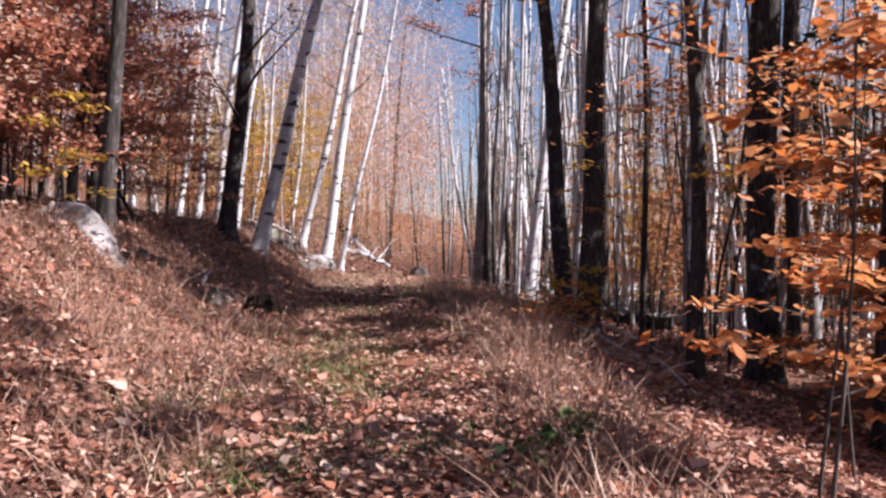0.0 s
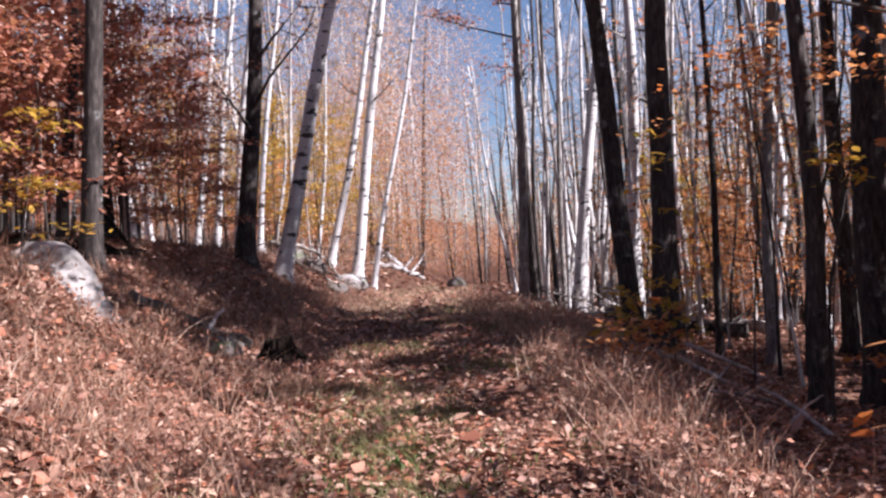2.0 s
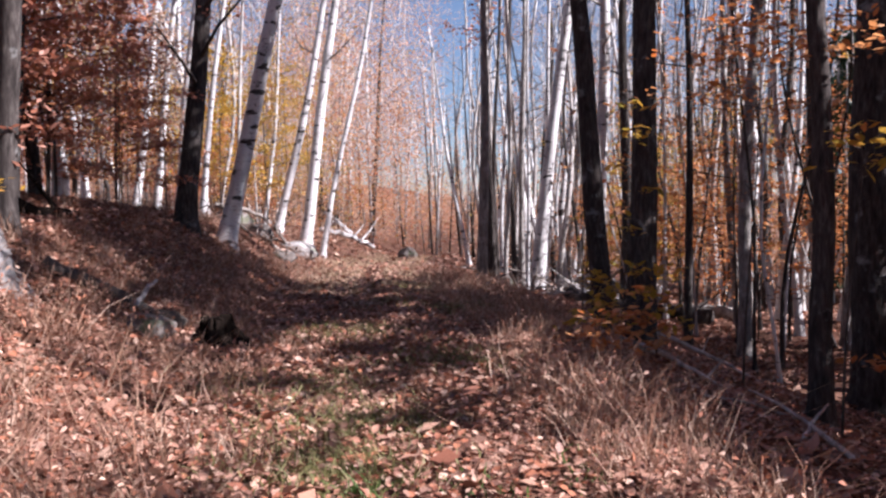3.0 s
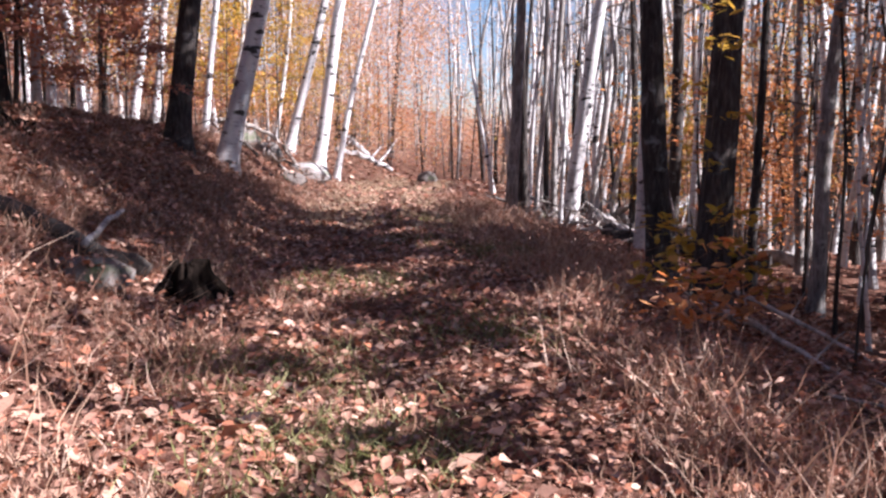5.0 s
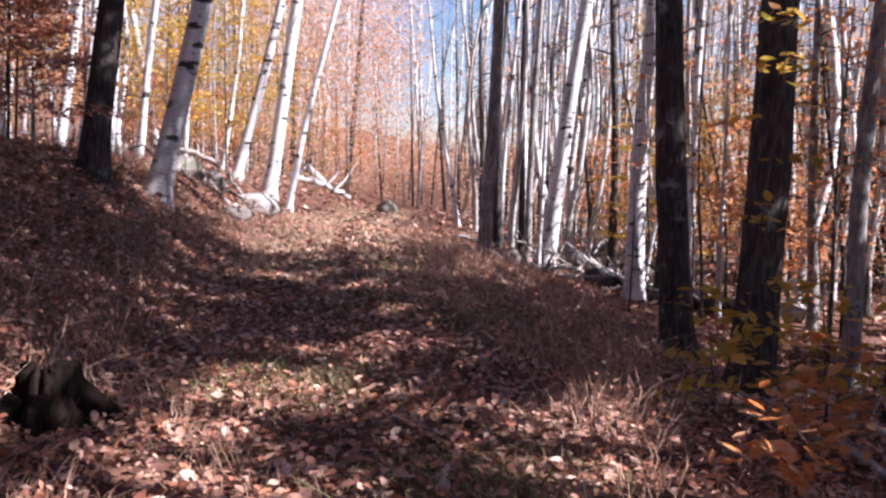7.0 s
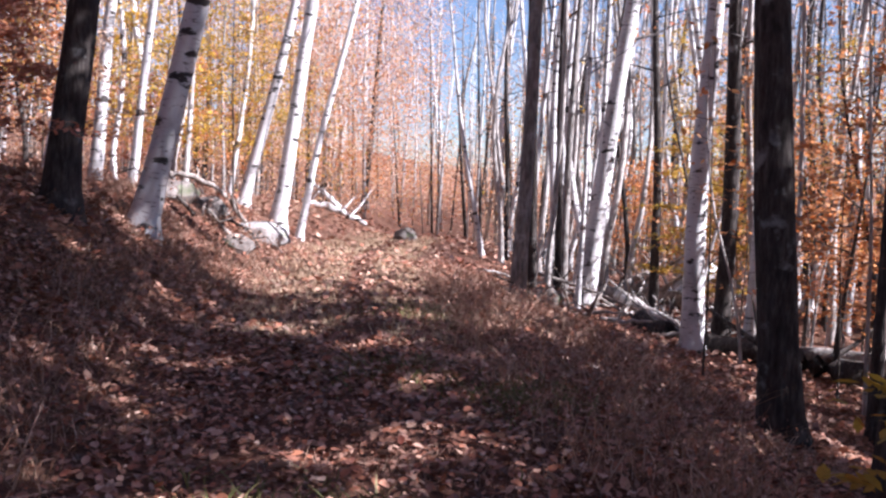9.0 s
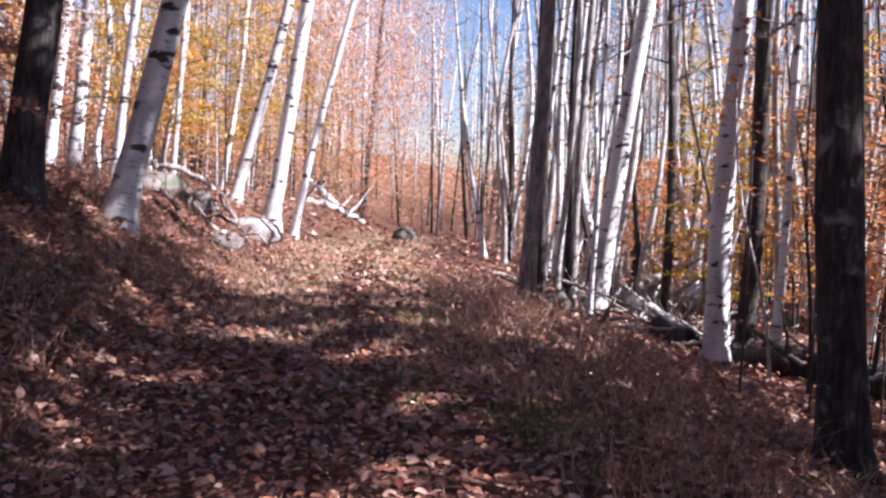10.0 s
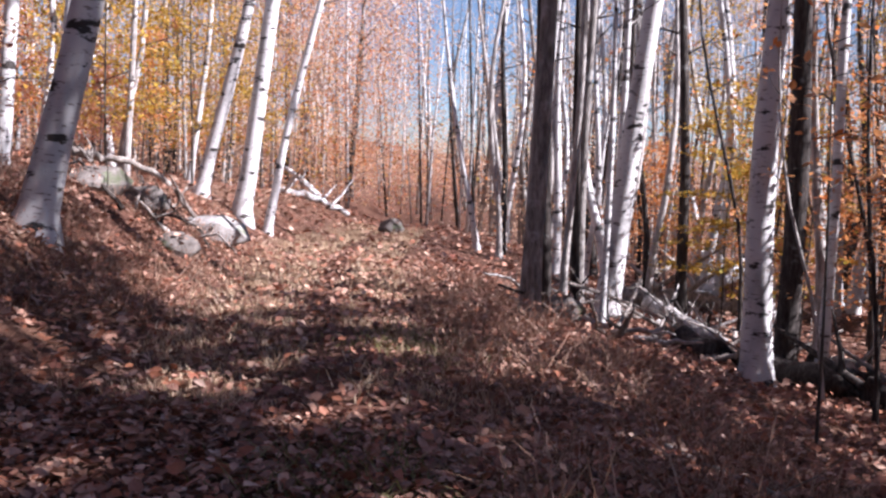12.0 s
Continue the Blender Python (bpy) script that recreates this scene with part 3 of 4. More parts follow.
LEFT_WOODS_NEAR = [
    stem("maple_tree", 0.09, 13, M_DARK, M_COPPER, 2300, 426, "dark maple full of coppery leaves", low=0.12, wide=1.8),
    stem("maple_tree", 0.06, 11, M_GREY, M_COPPER, 2000, 427, "thin grey maple full of coppery leaves", low=0.1, wide=1.6),
    stem("maple_tree", 0.11, 14, M_DARK, M_COPPER, 1800, 428, "dark straight maple with coppery leaves", low=0.15, wide=1.8),
]
plant(LEFT_WOODS, scatter(62, (-32, -3), (23, 50), 1.0, 43, lambda x, y: clear(x, y, 4.6, 99) and x < -3 and in_wedge(x, y)), 44)
plant(LEFT_WOODS_NEAR, scatter(26, (-16, -5), (10, 24), 1.1, 53, lambda x, y: clear(x, y, 4.9, 99) and in_wedge(x, y)), 54)
RIGHT_BRUSH = [lambda x, y, k=k: sapling(x, y, (3.5, 5.0, 2.6, 4.2)[k], (M_ORANGE, M_ORANGE, M_ORANGE, M_GOLD)[k], (1000, 1500, 700, 1000)[k], 430 + k,
               ("orange-leaved beech sapling with level sprays", "tall orange-leaved beech sapling in the woods", "small orange-leaved beech sapling in the woods", "golden-leaved understorey sapling in the woods")[k], wide=1.3) for k in range(4)]
plant(RIGHT_BRUSH, scatter(20, (3, 20), (20, 48), 1.9, 45, lambda x, y: clear(x, y, 99, 4.6) and x > 3 and in_wedge(x, y) and x > 0.16 * y), 46)
SPRAYS = [lambda x, y, k=k: sapling(x, y, (4.4, 5.6, 3.4)[k], M_ORANGE, (650, 800, 520)[k], 470 + k, "slender beech sapling with loose orange sprays", wide=1.5, low=0.25) for k in range(3)]
plant(SPRAYS, scatter(12, (3.4, 10), (19, 34), 1.5, 61, lambda x, y: clear(x, y, 99, 4.4) and x > 0.17 * y), 62)
LEFT_BRUSH = [lambda x, y, k=k: sapling(x, y, (4.5, 6.5, 3.0, 5.0)[k], (M_COPPER, M_COPPER, M_COPPER, M_FARLEAF)[k], (3200, 4600, 2000, 2400)[k], 440 + k,
              ("coppery-leaved beech sapling on the bank", "tall coppery-leaved beech on the bank", "low coppery-leaved beech sapling on the bank", "pale-leaved beech sapling on the bank")[k], wide=1.5) for k in range(4)]
plant(LEFT_BRUSH, scatter(34, (-18, -4), (9, 27), 1.4, 47, lambda x, y: clear(x, y, 4.9, 99) and x < -4 and in_wedge(x, y)) + scatter(16, (-22, -6), (29, 48), 2.2, 48, lambda x, y: clear(x, y, 5.5, 99)) + scatter(14, (-13, -6.3), (14.5, 22), 1.1, 50, lambda x, y: clear(x, y, 5.3, 99)), 49)

GOLDEN = [lambda x, y, k=k: sapling(x, y, (5.0, 7.0, 4.0)[k], (M_GOLD, M_GOLD, M_ORANGE)[k], (1900, 2400, 1500)[k], 450 + k, "golden-leaved young tree in the sunlit woods", wide=1.8, leaf=0.11) for k in range(3)]
plant(GOLDEN, [(7.6, 35.0), (9.8, 34.2), (6.4, 40.0), (8.2, 42.5), (5.4, 37.6), (9.6, 39.0), (10.8, 44.0), (7.2, 45.0)] + scatter(16, (-12, -4), (32, 47), 1.8, 55, lambda x, y: clear(x, y, 4.2, 99)), 56)

# Unseen trees around the start, added to cut skylight on the ground.
AROUND = [
    stem("maple_tree", 0.13, 15, M_GREY, M_COPPER, 900, 461, "grey maple added unseen around the start to block skylight", low=0.3, wide=2.4),
    stem("oak_tree", 0.16, 15, M_DARK, M_ORANGE, 1000, 462, "dark oak added unseen around the start to block skylight", low=0.3, wide=2.6),
]
plant(AROUND, scatter(26, (-22, -6), (-16, 11), 2.4, 57, lambda x, y: True) + scatter(20, (-8, 16), (-24, -4), 2.4, 58, lambda x, y: abs(x) > 2.5), 59)

# saplings close to the walker
for _a in [(2.05, 5.1, 3.3, M_ORANGE, 220, "orange-leaved beech sapling beside the trail", 6, 0.12, 0.9, 0.15),
           (2.35, 6.0, 3.0, M_ORANGE, 420, "orange-leaved beech sapling close to the trail", 5, 0.13, 1.0, 0.12),
           (3.0, 7.0, 3.6, M_ORANGE, 520, "orange-leaved beech sapling on the slope", -4, 0.12, 1.1, 0.2),
           (3.0, 13.8, 4.1, M_ORANGE, 620, "slim sapling with wide orange sprays overhead", 2, 0.11, 1.7, 0.7),
           (3.1, 11.6, 2.7, M_GOLD, 50, "thin sapling with a few bright yellow leaves", 2, 0.12, 0.5, 0.8),
           (2.05, 15.6, 3.2, M_GOLD, 110, "thin sapling with sparse yellow leaves", 3, 0.13, 0.6, 0.1),
           (1.55, 14.4, 0.75, M_GOLD, 60, "low yellow-leaved shoot at the trail edge", 8, 0.14, 0.4, 0.2),
           (1.75, 15.2, 0.9, M_GOLD, 60, "low yellow-leaved shoot by the oak", -8, 0.13, 0.45, 0.2),
           (1.2, 12.6, 0.5, M_ORANGE, 50, "low orange-leaved shoot in dry grass", 0, 0.12, 0.4, 0.2),
           (-5.7, 20.4, 4.6, M_COPPER, 1900, "coppery-leaved beech sapling beside the dark maple", 3, 0.1, 1.3, 0.05),
           (-6.3, 18.8, 5.0, M_COPPER, 2200, "bushy coppery-leaved beech sapling on the bank", 0, 0.1, 1.4, 0.05),
           (-5.9, 22.3, 4.0, M_COPPER, 1600, "coppery-leaved beech sapling behind the dark maple", 0, 0.1, 1.2, 0.05),
           (-4.7, 11.7, 1.7, M_GOLD, 300, "yellow-leaved sapling above the boulder", 6, 0.1, 0.7, 0.2),
           (-5.6, 9.6, 3.4, M_COPPER, 700, "coppery-leaved sapling on the bank", 8, 0.1, 1.0, 0.1),
           (2.4, 20.6, 3.8, M_ORANGE, 40, "dark bare thin stem beside the trail", 2, 0.1, 0.5, 0.5),
           (5.6, 24.6, 3.6, M_ORANGE, 700, "orange-leaved beech sapling by the fallen logs", 0, 0.1, 1.4, 0.15),
           (5.9, 21.6, 4.2, M_ORANGE, 800, "orange-leaved beech sapling on the slope", 0, 0.1, 1.5, 0.15),
           (5.3, 31.4, 4.4, M_GOLD, 1400, "bright yellow-leaved young tree behind the fallen logs", 0, 0.12, 1.5, 0.1),
           (6.1, 33.2, 5.2, M_GOLD, 1700, "tall yellow-leaved young tree behind the fallen logs", 2, 0.12, 1.6, 0.1),
           (6.7, 31.4, 4.0, M_GOLD, 1000, "yellow-leaved sapling in the sunlit woods", -2, 0.12, 1.4, 0.1),
           (5.2, 27.6, 5.4, M_ORANGE, 300, "orange-leaved beech sapling with high level sprays", 0, 0.11, 1.5, 0.5),
           (4.7, 22.4, 4.2, M_ORANGE, 700, "orange-leaved beech sapling with wide level sprays", 0, 0.11, 1.3, 0.25),
           # Next four stand mostly out of view, added to darken the slope.
           (5.6, 8.5, 4.6, M_ORANGE, 4200, "dense orange-leaved beech sapling added to shade the slope", 0, 0.15, 2.0, 0.05),
           (5.9, 10.1, 5.0, M_ORANGE, 5000, "broad orange-leaved beech sapling added to shade the slope", 0, 0.15, 2.0, 0.05),
           (5.7, 11.8, 5.0, M_ORANGE, 5000, "bushy orange-leaved beech sapling added to shade the slope", 0, 0.15, 2.0, 0.05),
           (6.3, 13.6, 3.6, M_ORANGE, 3000, "low broad orange-leaved beech sapling added to shade the slope", 0, 0.15, 2.0, 0.05),
           (1.95, 13.9, 0.8, M_ORANGE, 110, "low orange-leaved shoot below the oak", 6, 0.13, 0.5, 0.15),
           (2.2, 14.3, 1.1, M_GOLD, 110, "yellow-leaved shoot at the foot of the oak", -5, 0.12, 0.5, 0.2),
           (1.6, 13.3, 0.55, M_ORANGE, 80, "low orange-leaved shoot among dead weeds", 0, 0.12, 0.4, 0.2),
           (3.6, 21.8, 3.4, M_ORANGE, 200, "sparse orange-leaved sapling by the trail", 0, 0.1, 1.0, 0.5)]:
    sapling(_a[0], _a[1], _a[2], _a[3], _a[4], int(_a[0] * 100 + _a[1] * 10) % 9999 + 700, _a[5], _a[6], _a[7], _a[8], _a[9], dress=True, rad=0.014 if _a[2] > 1 else 0.006)


# ---- distant woods ----
_rs = np.random.RandomState(77)
for _nm, _mat, _cnt in (("dark", M_DARK, 55), ("pale", M_PALE, 55), ("birch", M_BIRCH, 60), ("grey", M_GREY, 75)):
    _v, _f = [], []
    for _ in range(_cnt):
        _y = 50 + 55 * _rs.rand() ** 1.2
        _x = (_rs.rand() - 0.5) * 1.5 * _y
        if abs(_x - float(path_x(_y))) < 2.2 and _y < 58:
            continue
        _z, _r, _h = on_ground(_x, _y), 0.06 + 0.1 * _rs.rand(), 13 + 6 * _rs.rand()
        _l = _rs.randn() * 0.04
        _b = _rs.randn(3) * 0.28
        tube(_v, _f, [(_x, _y, _z - 0.3), (_x + _l * _h * 0.25 + _b[0], _y, _z + _h * 0.25), (_x + _l * _h * 0.5 + _b[1], _y, _z + _h * 0.5), (_x + _l * _h * 0.75 + _b[2], _y, _z + _h * 0.75), (_x + _l * _h, _y, _z + _h)], [_r * 1.2, _r, _r * 0.8, _r * 0.5, _r * 0.2], 6)
        for _k in range(5):
            _u, _a = 0.35 + 0.6 * _rs.rand(), _rs.rand() * 6.28
            _q = Vector((_x + _l * _h * _u, _y, _z + _h * _u))
            tube(_v, _f, [_q, _q + Vector((math.cos(_a) * 1.3, math.sin(_a) * 1.3, 0.9))], [_r * 0.3, 0.01], 3, cap=False)
    tagged(part("far_trunks", _v, _f, _mat), "distant crowded tree trunks of the far woods", "woods", kind="stuff")
for _nm, _mat, _cnt in (("pale", M_PALE, 45), ("dark", M_DARK, 55), ("birch", M_BIRCH, 40)):
    _v, _f = [], []
    for _ in range(_cnt):
        _y = 50 + 28 * _rs.rand()
        _x = (_rs.rand() - 0.5) * 0.6 * _y
        if abs(_x - float(path_x(_y))) < 1.6 and _y < 56:
            continue
        _z, _r, _h, _l = on_ground(_x, _y), 0.035 + 0.06 * _rs.rand(), 8 + 7 * _rs.rand(), _rs.randn() * 0.05
        tube(_v, _f, [(_x, _y, _z - 0.3), (_x + _l * _h * 0.5, _y, _z + _h * 0.5), (_x + _l * _h + 0.2 * _rs.randn(), _y, _z + _h)], [_r * 1.2, _r * 0.8, _r * 0.25], 6)
        for _k in range(5):
            _u, _a = 0.3 + 0.6 * _rs.rand(), _rs.rand() * 6.28
            _q = Vector((_x + _l * _h * _u, _y, _z + _h * _u))
            tube(_v, _f, [_q, _q + Vector((math.cos(_a) * 0.9, math.sin(_a) * 0.9, 0.6))], [_r * 0.35, 0.008], 3, cap=False)
    tagged(part("far_trunks", _v, _f, _mat), "slim crowded trunks beyond the crest of the trail", "woods", kind="stuff")
_k = 150
_cy = 46 + 30 * _rs.rand(_k)
_cx = (-0.18 + 0.165 * _rs.rand(_k)) * (_cy - 12)
_cz = height(_cx, _cy) + 2 + 15 * _rs.rand(_k)
_j = _rs.randint(0, _k, 26000)
_c = np.stack([_cx[_j], _cy[_j], _cz[_j]], -1) + _rs.randn(26000, 3) * (1.1, 1.4, 0.9)
tagged(new("far_leaves", leaf_mesh("far_leaves", _c, 0.13 * (0.6 + 0.7 * _rs.rand(26000)), M_FARLEAF, _rs, 0.4, plain=True)), "high distant autumn leaves, haze put into their pinkish colour", "woods", kind="stuff")
for _mat, _cnt in ((M_ORANGE, 10000), (M_COPPER, 6000)):
    _j = _rs.randint(0, _k, _cnt)
    _c = np.stack([_cx[_j], _cy[_j], height(_cx, _cy)[_j] + 1.5 + (_cz[_j] - height(_cx, _cy)[_j]) * 0.6], -1) + _rs.randn(_cnt, 3) * (1.2, 1.5, 0.8)
    tagged(new("far_leaves", leaf_mesh("far_leaves", _c, 0.13 * (0.6 + 0.7 * _rs.rand(_cnt)), _mat, _rs, 0.4, plain=True)), "orange-brown autumn leaves over the crest of the trail", "woods", kind="stuff")
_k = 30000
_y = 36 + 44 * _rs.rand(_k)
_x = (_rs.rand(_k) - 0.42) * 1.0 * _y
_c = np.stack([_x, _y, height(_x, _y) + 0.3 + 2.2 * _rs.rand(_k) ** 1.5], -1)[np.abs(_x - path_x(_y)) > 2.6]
# Brush shares the haze-paled leaf colour, which brightens the woods behind.
tagged(new("far_brush", leaf_mesh("far_brush", _c, 0.07 + 0.09 * _rs.rand(len(_c)), M_FARLEAF, _rs, 0.3, plain=True)), "low brush beyond the crest, haze put into its pale colour", "brush", kind="stuff")
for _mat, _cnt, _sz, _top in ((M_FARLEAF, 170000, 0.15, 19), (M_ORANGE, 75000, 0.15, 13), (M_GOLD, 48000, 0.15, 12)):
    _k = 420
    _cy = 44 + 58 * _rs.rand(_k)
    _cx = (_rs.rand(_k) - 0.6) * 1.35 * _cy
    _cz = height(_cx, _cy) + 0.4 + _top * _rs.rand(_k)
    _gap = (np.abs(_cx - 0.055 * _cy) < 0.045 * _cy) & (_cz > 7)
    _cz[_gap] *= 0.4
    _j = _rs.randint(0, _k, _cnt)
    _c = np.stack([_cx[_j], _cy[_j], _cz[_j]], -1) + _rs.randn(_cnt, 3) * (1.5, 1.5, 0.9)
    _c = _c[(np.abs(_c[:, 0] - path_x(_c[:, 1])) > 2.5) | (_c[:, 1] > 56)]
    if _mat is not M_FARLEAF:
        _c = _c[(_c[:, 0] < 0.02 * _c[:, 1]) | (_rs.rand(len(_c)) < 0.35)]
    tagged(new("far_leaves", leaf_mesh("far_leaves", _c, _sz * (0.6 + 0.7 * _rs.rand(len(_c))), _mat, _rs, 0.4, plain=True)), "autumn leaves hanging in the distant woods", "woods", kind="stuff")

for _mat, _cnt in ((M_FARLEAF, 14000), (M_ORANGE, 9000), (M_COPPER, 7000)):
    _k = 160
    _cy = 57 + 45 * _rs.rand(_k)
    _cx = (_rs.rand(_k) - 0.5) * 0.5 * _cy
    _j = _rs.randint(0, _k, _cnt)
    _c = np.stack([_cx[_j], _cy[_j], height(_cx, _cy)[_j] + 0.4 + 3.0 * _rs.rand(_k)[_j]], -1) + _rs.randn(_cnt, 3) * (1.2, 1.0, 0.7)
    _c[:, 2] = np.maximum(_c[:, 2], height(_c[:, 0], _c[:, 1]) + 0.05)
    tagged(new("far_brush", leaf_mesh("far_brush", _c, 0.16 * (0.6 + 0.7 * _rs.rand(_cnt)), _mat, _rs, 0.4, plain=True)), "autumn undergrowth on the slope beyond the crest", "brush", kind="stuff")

# ---- stones, stump, fallen timber ----
def rock(name, x, y, size, seed, label, sink=0.25, turn=0.0, drape=False, mat=None):
    rs = np.random.RandomState(seed)
    bm = bmesh.new()
    o = Vector(rs.rand(3) * 40)
    if drape:
        bmesh.ops.create_icosphere(bm, subdivisions=4, radius=1.0)
        for q in bm.verts:
            n = q.co.normalized()
            k = 1 + 0.3 * noise.noise(n * 1.3 + o) + 0.16 * noise.noise(n * 3.1 + o) + 0.08 * noise.noise(n * 8 + o)
            q.co = Vector((n.x * k * size[0], n.y * k * size[1], n.z * k * size[2]))
    else:
        for q in rs.randn(34, 3):
            n = Vector(q).normalized() * (0.85 + 0.3 * rs.rand())
            bm.verts.new((n.x * size[0], n.y * size[1], n.z * size[2]))
        bmesh.ops.convex_hull(bm, input=bm.verts)
        bmesh.ops.delete(bm, geom=[q for q in bm.verts if not q.link_faces], context="VERTS")
        bmesh.ops.bevel(bm, geom=list(bm.edges), offset=0.06 * min(size), segments=1, affect="EDGES")
        bmesh.ops.subdivide_edges(bm, edges=list(bm.edges), cuts=1)
        for q in bm.verts:
            q.co += q.co.normalized() * 0.05 * min(size) * noise.noise(q.co * 6 + o)
    if drape:
        c, w = math.cos(radians(turn)), math.sin(radians(turn))
        for q in bm.verts:
            q.co.z += on_ground(x + c * q.co.x - w * q.co.y, y + w * q.co.x + c * q.co.y) - on_ground(x, y)
    me = bpy.data.meshes.new(name)
    bm.to_mesh(me)
    bm.free()
    me.materials.append(mat or M_ROCK)
    if drape:
        me.shade_smooth()
    ob = tagged(new(name, me), label, "rock")
    ob.matrix_world = pose(x, y, on_ground(x, y) + size[2] * (1 - 2 * sink) * 0.6, 0, 0, turn)
    return ob


rock("boulder", -4.8, 12.8, (1.3, 0.36, 0.34), 501, "long pale granite boulder sunk in the leafy bank", 0.72, 135, True, M_GRANITE)
rock("rock", -3.2, 13.0, (0.36, 0.24, 0.16), 502, "grey stone half buried beside the stump", 0.4, 20)
rock("rock", -4.0, 30.3, (0.7, 0.45, 0.3), 503, "pale flat rock on the sunlit bank", 0.3, 10, mat=M_GRANITE)
rock("rock", -4.75, 28.9, (0.5, 0.42, 0.28), 504, "dark rock beneath a fallen branch", 0.35, 60)
rock("rock", -3.95, 27.7, (0.45, 0.32, 0.22), 505, "mossy grey rock at the foot of the bank", 0.3, 100)
rock("rock", -5.2, 28.0, (0.5, 0.4, 0.3), 508, "rough rock among roots on the bank", 0.35, 30)
rock("rock", -1.1, 44.6, (0.42, 0.35, 0.36), 506, "dark stone on the crest of the trail", 0.3, 0)
rock("rock", 1.5, 26.6, (0.32, 0.28, 0.3), 507, "rough stone between the roots", 0.3, 40)


def leaves_on(ob, count, seed):
    """Fallen leaves caught on the upper faces of a stone."""
    rs = np.random.RandomState(seed)
    up = [p for p in ob.data.polygons if p.normal.z > 0.35]
    if up:
        c = [tuple(ob.matrix_world @ (up[i].center + up[i].normal * 0.015)) for i in rs.randint(0, len(up), count)]
        tagged(new("leaf_litter", leaf_mesh("leaf_litter", np.array(c) + rs.randn(count, 3) * (0.06, 0.06, 0.01), 0.05 + 0.06 * rs.rand(count), M_LITTER, rs, 0.7, 0.4, 0.75, True)), "fallen leaves lying on a stone", "leaf litter", kind="stuff")


bpy.context.view_layer.update()
for _i, _o in enumerate([o for o in scene.objects if o.name.split(".")[0] in ("rock", "boulder")]):
    leaves_on(_o, 50, 650 + _i)


def fallen(name, pts, r0, r1, mat, seed, label, category="log", lift=True, twigs=0, sides=9):
    """A fallen stem or branch: points (x, y, height over the ground)."""
    rs = np.random.RandomState(seed)
    ob = tagged(new(name), label, category)
    base = Vector((pts[0][0], pts[0][1], on_ground(pts[0][0], pts[0][1])))
    w = [Vector((x, y, on_ground(x, y) + h)) - base for x, y, h in pts]
    fine = []
    for a, b in zip(w, w[1:]):
        for k in range(4):
            fine.append(a.lerp(b, k / 4) + Vector(rs.randn(3) * r0 * 0.25))
    fine.append(w[-1])
    n = len(fine)
    v, f = [], []
    tube(v, f, fine, [r0 + (r1 - r0) * i / (n - 1) for i in range(n)], sides, 0.18, rs)
    part("stem", v, f, mat, ob)
    for _ in range(twigs):
        s = fine[rs.randint(1, n - 1)]
        d = Vector((rs.randn() * 0.5, rs.randn() * 0.5, 0.35 + 0.5 * rs.rand())) * (6 * r0 + 0.35)
        v, f = [], []
        tube(v, f, [s, s + d * 0.5 + Vector(rs.randn(3) * 0.04), s + d], [r0 * 0.4, r0 * 0.25, r0 * 0.08], 5, cap=False)
        part("broken_branch", v, f, mat, ob)
    ob.location = base
    return ob


fallen("branch", [(2.82, 13.1, 0.08), (2.72, 12.1, 0.1), (2.66, 11.2, 0.1), (2.6, 10.3, 0.06)], 0.013, 0.024, M_LIT_BLEACHED, 601, "long thin bleached branch on the shaded slope", "branch", twigs=1, sides=6)
fallen("branch", [(2.45, 10.8, 0.03), (2.75, 11.3, 0.14), (3.15, 12.0, 0.25)], 0.02, 0.01, M_LIT_BLEACHED, 602, "thin bleached branch lying crosswise", "branch", sides=6)
fallen("branch", [(2.1, 14.9, 0.1), (2.25, 14.2, 0.09), (2.42, 13.5, 0.06), (2.6, 12.7, 0.03)], 0.042, 0.014, M_LIT_BLEACHED, 603, "pale barkless branch on the slope", "branch", twigs=2, sides=7)
fallen("branch", [(1.98, 15.6, 0.14), (2.08, 14.9, 0.12), (2.16, 14.3, 0.06)], 0.012, 0.018, M_DEAD, 631, "thin grey stick below the oak", "branch", sides=6)
fallen("branch", [(2.68, 16.2, 0.25), (2.95, 15.5, 0.2), (3.2, 14.9, 0.12), (3.4, 14.4, 0.05)], 0.028, 0.018, M_LIT_BLEACHED, 604, "long fallen branch propped below the oak", "branch", twigs=1, sides=6)
fallen("branch", [(2.3, 15.7, 0.1), (2.5, 15.1, 0.08), (2.66, 14.6, 0.04)], 0.016, 0.012, M_DEAD, 632, "short grey stick on the slope", "branch", sides=6)
fallen("branch", [(2.0, 11.9, 0.05), (2.4, 11.75, 0.08), (2.8, 11.7, 0.05)], 0.012, 0.01, M_DEAD, 633, "thin dry stick lying across the slope", "branch", sides=6)
fallen("branch", [(-3.3, 13.3, 0.1), (-3.45, 14.2, 0.12), (-3.6, 15.1, 0.12)], 0.032, 0.022, M_PALE, 605, "grey branch leaning out of the bank", "branch", sides=7)
fallen("log", [(-6.5, 15.2, 0.12), (-5.7, 15.7, 0.16), (-4.9, 16.2, 0.1)], 0.11, 0.09, M_SHADED_ROT, 619, "rotten log on top of the bank, in shade-darkened wood", twigs=1)
fallen("log", [(-2.9, 13.5, 0.06), (-3.5, 13.4, 0.08), (-4.1, 13.0, 0.1)], 0.09, 0.07, M_TWIG, 606, "old brown log half hidden on the bank")
fallen("branch", [(-5.9, 29.0, 0.45), (-5.5, 29.2, 0.42), (-5.1, 29.5, 0.5), (-4.6, 29.9, 0.5), (-4.2, 30.0, 0.2)], 0.07, 0.04, M_DEAD, 607, "crooked bleached branch over the rocks", "branch", twigs=3)
